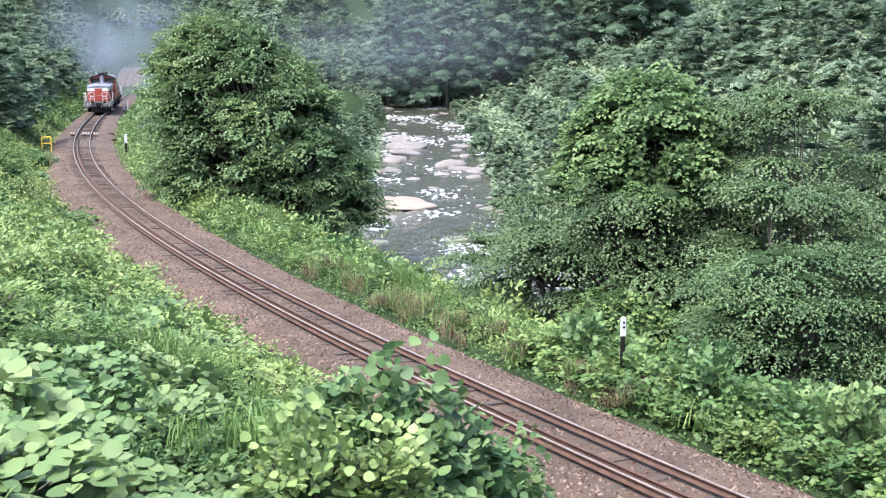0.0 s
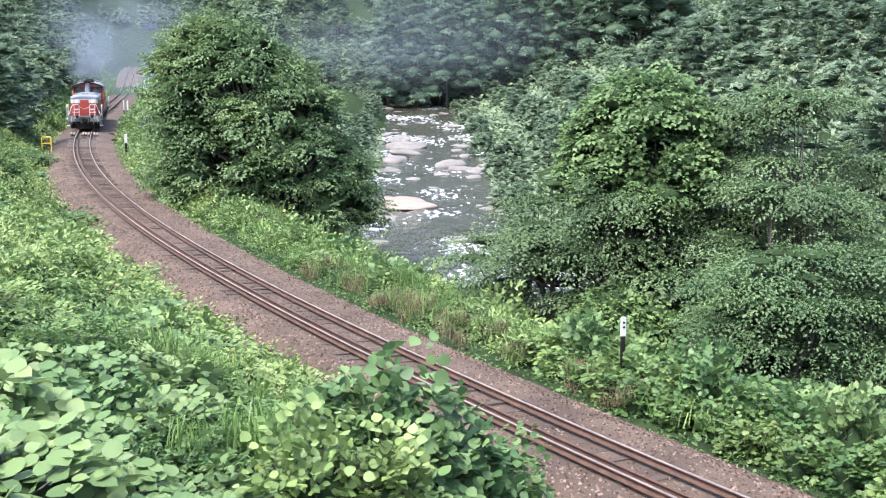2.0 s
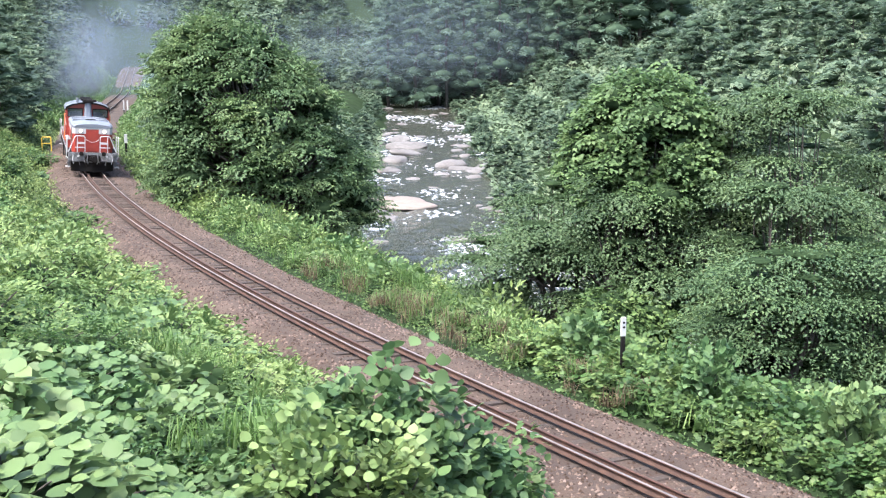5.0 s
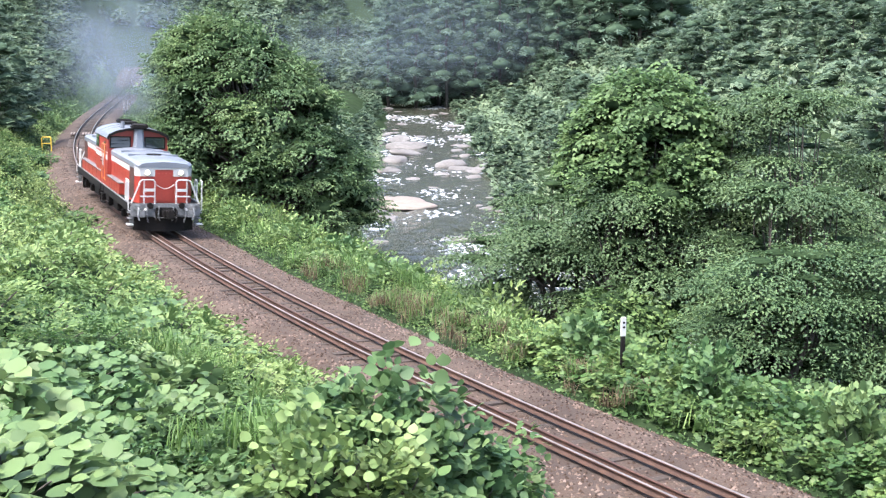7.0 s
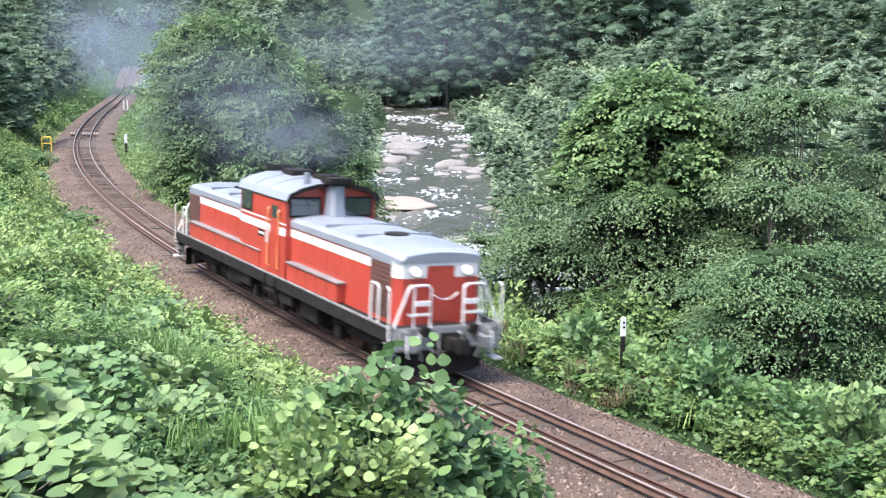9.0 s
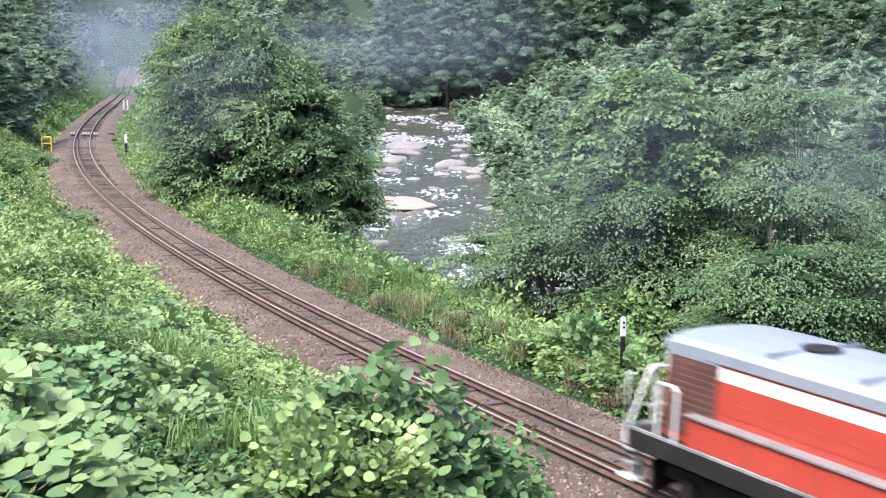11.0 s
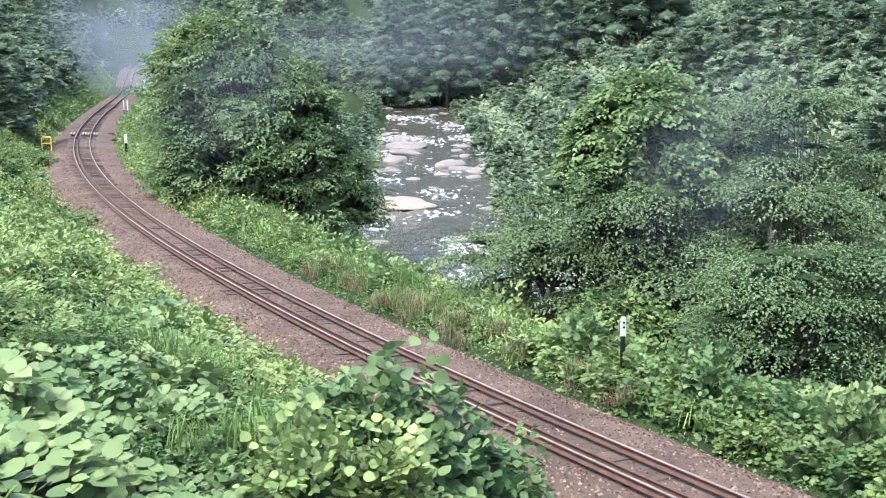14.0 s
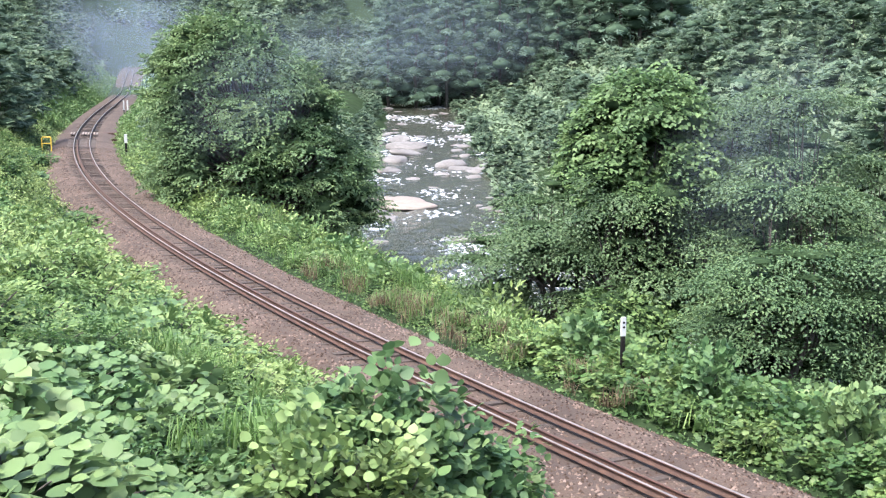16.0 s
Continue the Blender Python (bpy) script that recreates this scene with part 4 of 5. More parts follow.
def hedge():
    """Vines over the verge beside the near track."""
    g = random.Random(9)
    kinds = [foliage_bush("vine_bush", 0.72, 0.72, 1.35, (0.17, 0.15, 0.155)[i], (KUDZU, DEEPLEAF, SHRUB)[i], ("tall leafy vines smothering the trackside verge", "deep green vines hanging over the verge", "fresh green creepers heaped over the verge")[i], 70 + i, 225, (3, 0.2, 0.22), broad=True, up=0.3, group="vines beside the line") for i in range(3)]
    rows = []
    for u0, h, k in ((3.6, 0.8, (1, 2, 2)), (4.3, 1.1, (1, 0, 2)), (5.3, 1.18, (2, 1, 2)), (6.6, 1.15, (0, 1, 1))):
        y = 15.0
        while y < 28.5:
            x, yy = (float(v) for v in beside(u0 + g.uniform(-.2, .25), y))
            q = h * g.uniform(0.9, 1.06)
            rows.append((g.choice(k), pose(x, yy, float(land(x, yy)) - 0.1, g.uniform(-6, 6), g.uniform(-6, 6), g.uniform(0, 360)) @ Matrix.Diagonal((0.95, 0.95, q, 1))))
            y += g.uniform(0.85, 1.2)
    scatter(kinds, rows)


# ---------------------------------------------------------------- river stones
def stone_mesh(seed, flat=0.6, sub=3, mat=None):
    g = random.Random(seed)
    bm = bmesh.new()
    bmesh.ops.create_icosphere(bm, subdivisions=sub, radius=1.0)
    off = Vector((g.uniform(0, 50), g.uniform(0, 50), g.uniform(0, 50)))
    for v in bm.verts:
        d = 1 + 0.30 * noise.noise(v.co * 1.1 + off) + 0.14 * noise.noise(v.co * 2.7 + off) + 0.05 * noise.noise(v.co * 6 + off)
        v.co *= d
        v.co.z *= flat
    me = bpy.data.meshes.new("boulder")
    bm.to_mesh(me)
    bm.free()
    me.materials.append(mat or ROCK)
    smooth_mesh(me)
    return me


def river_stones():
    slab = new("rock_slab", stone_mesh(3, 0.30, 4, PALEROCK))
    slab.matrix_basis = pose(-3.3, 88.0, WATER_Z + 0.12, 0, 2, 6) @ Matrix.Diagonal((2.75, 2.3, 1.5, 1))
    tagged(slab, "large smooth pale pinkish rock slab in the river", "rock")
    big = [(-4.6, 84.0, 1.2), (-3.9, 82.2, 0.9), (-5.2, 90, 1.1), (0.6, 112, 1.7), (1.9, 110, 1.0), (-0.4, 106, 0.8), (2.5, 104, 0.9), (-4.6, 116, 1.5), (-3.6, 122, 1.6), (-4.8, 109, 1.2),
           (-4.0, 128, 1.7), (-5.0, 135, 1.5), (0.5, 75, 0.9), (1.8, 74.4, 1.2), (-0.6, 76, 0.6), (3.0, 76, 0.8), (-1.5, 79, 0.4), (1.2, 125, 0.9), (-1.0, 98, 0.7), (-2.6, 103, 0.8), (-1.5, 118, 0.7)]
    meshes = [stone_mesh(20 + i) for i in range(7)]
    g = random.Random(5)
    for i in range(85):
        y = g.uniform(66, 200)
        side = g.choice((-1, 1, 1, -1, 0))
        dx = g.uniform(3.2, 5.2) * side if side else g.uniform(-3.5, 3.5)
        big.append((float(river_x(y)) + dx, y, g.uniform(0.3, 0.95)))
    for x, y, r in big:
        ob = new("boulder", meshes[g.randrange(7)])
        q = r * 0.85
        z = max(float(land(x, y)), WATER_Z - 0.25) + 0.18 * q
        ob.matrix_basis = pose(x, y, z, g.uniform(-10, 10), g.uniform(-10, 10), g.uniform(0, 360)) @ Matrix.Diagonal((q * g.uniform(1, 1.6), q, q * g.uniform(0.4, 0.75), 1))
        tagged(ob, "pale grey weathered boulder in the river bed", "rock", "river boulders")


river_tree()
bank_trees()
forest()
undergrowth()
near_bushes()
tendrils()
slope_bushes()
hedge()
river_stones()


# ---------------------------------------------------------------- beside the line
def post(name, x, yy, top, label, category, width=0.10, board=0.0, bars=0, rest=BLACK):
    """A lineside post with a white board at its head."""
    z0 = float(land(x, yy)) - 0.2
    ob = tagged(new(name), label, category)
    w = width / 2
    part("post", boxes((-w * 0.8, w * 0.8, -w * 0.8, w * 0.8, 0, top - z0 - board), bevel=0.008), rest, ob)
    head = part("board", boxes((-w, w, -w * 0.7, w * 0.7, top - z0 - board, top - z0), bevel=0.006), WHITE, ob, "white painted head")
    for i in range(bars):
        z = top - z0 - 0.14 - 0.11 * i
        part("marking", boxes((-w * 0.45, w * 0.45, -w * 0.7 - 0.004, -w * 0.7 + 0.002, z, z + 0.045)), BLACK, head)
    ob.matrix_basis = pose(x, yy, z0, 0, 0, 12)


def lineside():
    post("distance_post", 4.14, 27.17, 0.92, "slim lineside post with white marker head and dark foot", "post", 0.115, 0.44, 2)
    post("marker_post", -22.78, 87.5, -0.71, "black lineside post with white head beside the crossing", "post", 0.20, 0.62)
    for d in (0.0, 0.42):
        post("white_post", -35.45 + d, 136.0, -1.6 - 0.1 * d, "white painted post beside the far track", "post", 0.16, 1.1)
    # yellow hoop
    x, y = -28.75, 88.3
    z0 = float(land(x, y)) - 0.1
    ob = tagged(new("yellow_barrier"), "yellow tubular hoop barrier beside the crossing path", "barrier")
    part("hoop", tube(bmesh.new(), [(-0.32, 0, 0), (-0.32, 0, 1.35), (-0.26, 0, 1.42), (0.26, 0, 1.42), (0.32, 0, 1.35), (0.32, 0, 0)], 0.045, 8), YELLOW, ob)
    part("crossbar", tube(bmesh.new(), [(-0.32, 0, 0.95), (0.32, 0, 0.95)], 0.035, 8), YELLOW, ob)
    ob.matrix_basis = pose(x, y, z0, 0, 0, 10)
    # foot crossing of planks laid between and outside the rails
    cr = tagged(new("foot_crossing"), "worn pale plank foot crossing over the rails", "crossing")
    for i, u in enumerate((-1.02, -0.8, -0.08, 0.14, 0.36, 0.8, 1.04)):
        part("plank", boxes((u - 0.06, u + 0.06, -0.9, 0.9, -0.09, 0.0), bevel=0.01), PLANK, cr)
    y = 101.0
    k = float(track_k(y))
    cr.matrix_basis = pose(float(track_x(y)), y, float(rail_level(track_x(y), y)) + 0.01, 0, 2.4, -math.degrees(math.atan(k)))
    for i in range(5):
        y = 90.5 + 1.35 * i
        k = float(track_k(y))
        ob = new("pale_sleeper", bpy.data.meshes["sleeper"].copy())
        ob.data.materials[0] = PLANK
        ob.matrix_basis = pose(float(track_x(y)), y, float(rail_level(track_x(y), y)) - 0.10, 0, 3.3, -math.degrees(math.atan(k))) @ Matrix.Diagonal((1.0, 0.8, 1, 1))
        tagged(ob, "pale new wooden sleeper beside the foot crossing", "sleeper")
    for u, y, w, l in ((2.0, 104.5, 0.7, 1.0), (2.5, 98.0, 0.28, 0.6)):
        x, yy = (float(v) for v in beside(u, y))
        z = float(rail_level(track_x(y), y)) - 0.38
        st = tagged(new("path_step"), "rust-brown timber step of the crossing path", "step")
        part("tread", boxes((-w, w, -l / 2, l / 2, -0.2, 0.06), bevel=0.015), RUST, st)
        part("riser", boxes((-w, w, -l / 2 - 0.05, -l / 2, -0.35, 0.0), bevel=0.01), RUST, st)
        st.matrix_basis = pose(x, yy, z + 0.08, 0, 0, 12)


lineside()


# ---------------------------------------------------------------- the locomotive: x to its right, y forward, z over the rails
def diesel_locomotive():
    loco = tagged(new("diesel_locomotive"), "red centre-cab diesel locomotive with white band and grey roof, headlights lit", "locomotive")
    deck = part("deck", boxes((-1.40, 1.40, -8.15, 8.15, 0.90, 1.22), bevel=0.015), BLACK, loco)
    for s in (1, -1):
        part("deck_edge", boxes((s * 1.385 - 0.025, s * 1.385 + 0.025, -8.1, 8.1, 1.215, 1.258)), BEAMGREY, deck, "grimy pale deck edge")

    def hood(y0, y1):
        """y1 is the outer end."""
        s = 1 if y1 > y0 else -1
        e = y1
        w, z0, z1, ch = 1.12, 1.22, 2.66, 0.22
        plan = [(-w, y0), (-w, e - s * ch), (-w + ch * 0.8, e), (w - ch * 0.8, e), (w, e - s * ch), (w, y0)]
        bm = prism(bmesh.new(), plan, z0, z1, "z")
        body = part("hood", bm, RED, loco)
        # roof: slightly arched, running down to the end
        bm = bmesh.new()
        prof = [(-w - 0.03, 2.62), (-w - 0.03, 2.78), (-w + 0.1, 2.87), (-0.5, 2.93), (0, 2.95), (0.5, 2.93), (w - 0.1, 2.87), (w + 0.03, 2.78), (w + 0.03, 2.62)]
        rows = [(y0, 1.0, 0.0), (e - s * 1.0, 1.0, 0.0), (e - s * 0.25, 0.99, -0.02), (e + s * 0.03, 0.87, -0.09)]
        rings = [[bm.verts.new((x * q, y, max(2.605, z + dz * (z > 2.66)))) for x, z in prof] for y, q, dz in rows]
        for a, b in zip(rings, rings[1:]):
            for i in range(len(prof) - 1):
                bm.faces.new((a[i], a[i + 1], b[i + 1], b[i]))
        bm.faces.new(rings[-1])
        bmesh.ops.recalc_face_normals(bm, faces=bm.faces)
        roof = part("hood_roof", bm, GREY, loco, "pale grey arched hood roof")
        L = abs(e - y0)
        for t in (0.33, 0.62):
            part("roof_seam", boxes((-1.02, 1.02, y0 + s * L * t - 0.02, y0 + s * L * t + 0.02, 2.80, 2.96)), GREY, roof)
        part("roof_fan", cyl(bmesh.new(), (0, e - s * 2.3, 2.95), 0.30, 0.07, "z"), BLACK, roof, "dark round fan opening")
        for x in (1, -1):
            a, b = sorted((y0, e - s * 1.35))
            part("white_band", boxes((x * 1.123 - 0.004, x * 1.123 + 0.004, a, b, 2.36, 2.57)), WHITE, body)
            a, b = sorted((e - s * 1.32, e - s * 0.24))
            g = part("side_grille", boxes((x * 1.126 - 0.008, x * 1.126 + 0.008, a, b, 1.32, 2.56)), GRILLE, body, "brown slatted radiator grille")
            for i in range(11):
                z = 1.38 + i * 0.107
                part("slat", boxes((x * 1.138 - 0.008, x * 1.138 + 0.008, a + 0.03, b - 0.03, z, z + 0.045)), GRILLE, g)
            a, b = sorted((e - s * 1.35, e - s * 0.2))
            part("band_end", boxes((x * 1.13 - 0.012, x * 1.13 + 0.012, a, b, 2.57, 2.63)), GREY, body)
            # white corner patch with the lamp on the end face
            patch = part("corner_patch", prism(bmesh.new(), [(x * 0.36, e + s * 0.006), (x * 0.95, e + s * 0.006), (x * 1.126, e - s * 0.21), (x * 1.126, e - s * 0.30), (x * 0.9, e - s * 0.02), (x * 0.36, e - s * 0.02)], 2.28, 2.66, "z"), WHITE, body, "white corner panel of the hood")
            bm = bmesh.new()
            for a, b in ((0.115, 0.115), (0.092, 0.092)):
                cyl(bm, (x * 0.66, e + s * 0.03, 2.44), a, 0.10, "y")
            bmesh.ops.delete(bm, geom=[f for f in bm.faces if len(f.verts) > 6], context="FACES_ONLY")
            rim = part("headlight", bm, WHITE, body)
            part("lens", cyl(bmesh.new(), (x * 0.66, e + s * 0.03, 2.44), 0.09, 0.03, "y"), LAMP if s > 0 else GLASS, rim, "glowing lamp lens" if s > 0 else "")
            # panel doors along the side
            n = 6
            for i in range(n):
                a, b = y0 + s * (0.12 + i * (L - 1.6) / n), y0 + s * (0.06 + (i + 1) * (L - 1.6) / n)
                a, b = sorted((a, b))
                d = part("engine_door", boxes((x * 1.121 - 0.008, x * 1.121 + 0.008, a, b, 1.86, 2.33), bevel=0.004), RED, body)
                part("handle", boxes((x * 1.135 - 0.012, x * 1.135 + 0.012, (a + b) / 2 - 0.05, (a + b) / 2 + 0.05, 2.05, 2.08)), RED, d)
        part("top_band", boxes((-0.4, 0.4, e - 0.004 + s * 0.006, e + 0.004 + s * 0.006, 2.55, 2.62)), WHITE, body)
        part("end_door", boxes((-0.33, 0.33, e - 0.012 + s * 0.004, e + 0.012 + s * 0.004, 1.28, 2.40), bevel=0.006), RED, body)
        # slack chain between the rails
        bm = bmesh.new()
        tube(bm, [(-0.36 + 0.072 * i, e + s * 0.24, 1.98 - 0.16 * math.sin(math.pi * i / 10)) for i in range(11)], 0.013, 5)
        part("chain", bm, WHITE, loco, "slack white safety chain")

    hood(1.5, 7.82)
    hood(-2.05, -7.82)

    # side boxes below the walkway ledges
    for x in (1, -1):
        for a, b in ((1.75, 5.1), (-6.9, -0.35)):
            bx = part("side_box", boxes((min(x * 1.1, x * 1.33), max(x * 1.1, x * 1.33), a, b, 1.24, 1.70), bevel=0.012), RED, loco)
            part("ledge", boxes((min(x * 1.09, x * 1.37), max(x * 1.09, x * 1.37), a - 0.03, b + 0.03, 1.70, 1.74), bevel=0.008), TREAD, bx, "worn grey tread plate")
            for i in range(1, 5):
                yy = a + (b - a) * i / 5
                part("seam", boxes((x * 1.332 - 0.004, x * 1.332 + 0.004, yy - 0.012, yy + 0.012, 1.27, 1.67)), GRILLE, bx)

    # cab
    w, y0, y1 = 1.30, -2.05, 1.5
    cab = part("cab", prism(bmesh.new(), [(-w, 1.22), (w, 1.22), (w, 3.30), (w - 0.05, 3.46), (0.6, 3.66), (0, 3.72), (-0.6, 3.66), (-w + 0.05, 3.46), (-w, 3.30)], y0, y1), RED, loco)
    bm = bmesh.new()
    arc = [(-w - 0.06, 3.34), (-w + 0.02, 3.52), (-0.95, 3.67), (-0.5, 3.78), (0, 3.82), (0.5, 3.78), (0.95, 3.67), (w - 0.02, 3.52), (w + 0.06, 3.34)]
    prism(bm, arc + [(x * 0.97, z - 0.05) for x, z in arc[::-1]], y0 - 0.16, y1 + 0.20)
    roof = part("cab_roof", bm, GREY, cab, "silver-grey arched cab roof")
    for yy in (y0 - 0.165, y1 + 0.205):
        part("roof_fascia", prism(bmesh.new(), [(x * 1.0, z + 0.004) for x, z in arc] + [(x * 0.955, z - 0.10) for x, z in arc[::-1]], yy - 0.012, yy + 0.012), BLACK, roof, "black gutter along the roof end")
    for yy in (-1.0, 0.1):
        part("roof_rib", prism(bmesh.new(), [(x, z + 0.015) for x, z in arc] + [(x, z) for x, z in arc[::-1]], yy - 0.03, yy + 0.03), GREY, roof)
    part("roof_box", boxes((-0.35, 0.35, -1.3, -0.5, 3.8, 3.95), bevel=0.03), BLACK, roof)
    part("roof_box", boxes((-0.55, 0.05, 0.2, 0.9, 3.78, 3.93), bevel=0.03), BLACK, roof)
    part("whistle", cyl(bmesh.new(), (0.62, 1.25, 3.90), 0.085, 0.3, "z"), GREY, roof, "grey whistle drum")
    part("aerial", cyl(bmesh.new(), (0.2, -1.7, 3.98), 0.015, 0.4, "z", 6), BLACK, roof)
    for e, s in ((y1, 1), (y0, -1)):
        for x in (1, -1):
            a, b = sorted((x * 0.34, x * 1.16))
            fr = part("window_frame", boxes((a - 0.05, b + 0.05, e - 0.015 + s * 0.012, e + 0.015 + s * 0.012, 2.88, 3.42), bevel=0.012), BLACK, cab)
            part("pane", boxes((a, b, e - 0.01 + s * 0.026, e + 0.01 + s * 0.026, 2.93, 3.37), bevel=0.004), GLASS, fr, "reflecting windscreen glass")
            part("wiper", tube(bmesh.new(), [(x * 0.75, e + s * 0.05, 3.40), (x * 0.62, e + s * 0.05, 3.05)], 0.006, 5), BLACK, fr)
    for x in (1, -1):
        def side(name, a, b, z0, z1, mat, t=0.01, label="", parent=cab, out=0.0):
            c = x * (w + out)
            return part(name, boxes((c - t, c + t, a, b, z0, z1)), mat, parent, label)
        side("white_band", y0, y1, 2.36, 2.57, WHITE, 0.008)
        side("white_line", y0, y1, 2.66, 2.70, WHITE, 0.008)
        win = side("side_window_frame", -1.95, -1.05, 2.74, 3.36, BLACK, 0.014)
        side("pane", -1.88, -1.50, 2.79, 3.31, GLASS, 0.008, "", win, 0.012)
        side("pane", -1.47, -1.12, 2.79, 3.31, GLASS, 0.008, "", win, 0.014)
        door = side("cab_door", 0.42, 1.06, 1.34, 3.22, RED, 0.012)
        side("pane", 0.52, 0.96, 2.78, 3.12, GLASS, 0.008, "", door, 0.014)
        side("number_plate", -0.55, -0.05, 2.14, 2.32, BLACK, 0.008, "dark plate with pale raised marks")
        plate = side("plate_marks", -0.50, -0.10, 2.20, 2.27, WHITE, 0.006, "", cab, 0.008)
        side("name_card", 0.06, 0.26, 2.02, 2.34, WHITE, 0.01, "white card holder")
        for yy in (0.34, 1.14):
            bm = bmesh.new()
            tube(bm, [(x * (w + 0.01), yy, 1.42), (x * (w + 0.07), yy, 1.46), (x * (w + 0.07), yy, 2.98), (x * (w + 0.01), yy, 3.02)], 0.03, 8)
            part("grab_rail", bm, ORANGE, cab, "faded orange door grab rail")
        st = part("cab_steps", boxes((min(x * 1.28, x * 1.44), max(x * 1.28, x * 1.44), 0.36, 1.12, 0.42, 0.46), (min(x * 1.28, x * 1.44), max(x * 1.28, x * 1.44), 0.36, 1.12, 0.78, 0.82), (x * 1.42 - 0.02, x * 1.42 + 0.02, 0.34, 0.38, 0.42, 1.2), (x * 1.42 - 0.02, x * 1.42 + 0.02, 1.10, 1.14, 0.42, 1.2)), BLACK, loco)
    # exhaust trunk before the cab
    for e, s in ((1.5, 1), (-2.05, -1)):
        bm = bmesh.new()
        ring = []
        for z, hw, d in ((2.80, 0.26, 0.60), (3.2, 0.21, 0.54), (3.78, 0.18, 0.5)):
            ring.append([bm.verts.new((px * hw, e + s * (0.04 + py * d), z)) for px, py in ((-1, 0), (-1, .75), (-.6, 1), (.6, 1), (1, .75), (1, 0))])
        for a, b in zip(ring, ring[1:]):
            for i in range(6):
                bm.faces.new((a[i], a[(i + 1) % 6], b[(i + 1) % 6], b[i]))
        bm.faces.new(ring[-1])
        bmesh.ops.recalc_face_normals(bm, faces=bm.faces)
        ex = part("exhaust_stack", bm, GREY, loco, "grey tapered exhaust stack")
        part("stack_cap", boxes((-0.34, 0.34, min(e, e + s * 0.68), max(e, e + s * 0.68), 3.78, 3.97), bevel=0.05), BLACK, ex, "sooty black stack cap")

    # ends
    for s in (1, -1):
        e = s * 8.15
        y = lambda d: e + s * d
        def yb(a, b):
            return tuple(sorted((y(a), y(b))))
        beam = part("buffer_beam", boxes((-1.36, 1.36, *yb(0, 0.12), 0.72, 1.24), bevel=0.02), BEAMGREY, loco)
        for x in (1, -1):
            part("marker_lamp", cyl(bmesh.new(), (x * 0.62, y(0.17), 1.17), 0.12, 0.16, "y"), BLACK, beam)
            part("hose_box", boxes((x * 0.95 - 0.12, x * 0.95 + 0.12, *yb(0.1, 0.3), 0.72, 0.98), bevel=0.02), BEAMGREY, beam)
            bm = tube(bmesh.new(), [(x * 0.42, y(0.12), 1.0), (x * 0.42, y(0.3), 0.92), (x * 0.40, y(0.33), 0.62), (x * 0.34, y(0.26), 0.5)], 0.032, 6)
            part("brake_hose", bm, BLACK, beam)
            for d, zz in ((0.28, 0.58), (0.74, 0.52), (1.08, 0.6)):
                bm = tube(bmesh.new(), [(x * d, y(0.12), 1.12), (x * d, y(0.24), 1.08), (x * (d + 0.03), y(0.27), 0.8), (x * (d - 0.04), y(0.22), zz)], 0.026, 6)
                part("air_hose", bm, WHITE if d > 1 else BEAMGREY, beam)
            part("pipe_cock", boxes((x * 0.8 - 0.04, x * 0.8 + 0.04, *yb(0.12, 0.26), 0.98, 1.06), bevel=0.01), WHITE, beam)
            part("jumper_box", boxes((x * 1.12 - 0.13, x * 1.12 + 0.13, *yb(0.1, 0.22), 1.0, 1.2), bevel=0.02), BEAMGREY, beam)
            for zz in (0.62, 0.86):
                part("corner_tread", boxes((x * 1.34 - 0.12, x * 1.34 + 0.12, *yb(-0.22, 0.06), zz, zz + 0.035), bevel=0.008), BEAMGREY, beam)
            part("step_plate", boxes((x * 1.36 - 0.13, x * 1.36 + 0.13, *yb(-0.25, 0.1), 0.38, 0.43), bevel=0.01), WHITE, beam, "white corner step")
            part("step_side", boxes((x * 1.28 - 0.09, x * 1.28 + 0.09, *yb(-0.2, -0.16), 0.4, 0.75), bevel=0.01), BEAMGREY, beam)
        part("beam_pipe", tube(bmesh.new(), [(-1.2, y(0.16), 0.8), (-0.45, y(0.16), 0.8), (-0.42, y(0.2), 0.7), (0.42, y(0.2), 0.7), (0.45, y(0.16), 0.8), (1.2, y(0.16), 0.8)], 0.028, 6), BEAMGREY, beam)
        coup = part("coupler", boxes((-0.16, 0.16, *yb(0.1, 0.55), 0.74, 1.02), (-0.24, 0.05, *yb(0.5, 0.78), 0.70, 1.06), bevel=0.04), BLACK, beam)
        part("coupler_pocket", boxes((-0.4, 0.4, *yb(0.1, 0.2), 0.66, 1.1), bevel=0.03), BLACK, beam)
        # plough
        bm = bmesh.new()
        a = [(-1.18, y(-0.35)), (-0.75, y(-0.02)), (0, y(0.12)), (0.75, y(-0.02)), (1.18, y(-0.35)), (1.18, y(-0.42)), (0, y(0.0)), (-1.18, y(-0.42))]
        prism(bm, a, 0.14, 0.70, "z")
        part("snow_plough", bm, BLACK, beam)
        # handrails
        yr = y(0.04)
        for x in (1, -1):
            rail = tube(bmesh.new(), [(x * 0.42, yr, 1.24), (x * 0.42, yr, 2.10), (x * 0.50, yr, 2.18), (x * 0.90, yr, 2.18), (x * 0.98, yr, 2.12), (x * 1.33, yr, 1.26)], 0.030, 8)
            tube(rail, [(x * 0.84, yr, 2.18), (x * 0.84, yr, 1.24)], 0.024, 6)
            hr = part("end_handrail", rail, WHITE, loco, "white tubular end handrail")
            for z in (1.50, 1.72):
                part("rung", boxes((min(x * 0.42, x * (0.98 if z < 1.6 else 0.84)), max(x * 0.42, x * (0.98 if z < 1.6 else 0.84)), yr - 0.03, yr + 0.03, z, z + (0.05 if z < 1.6 else 0.11))), WHITE, hr)
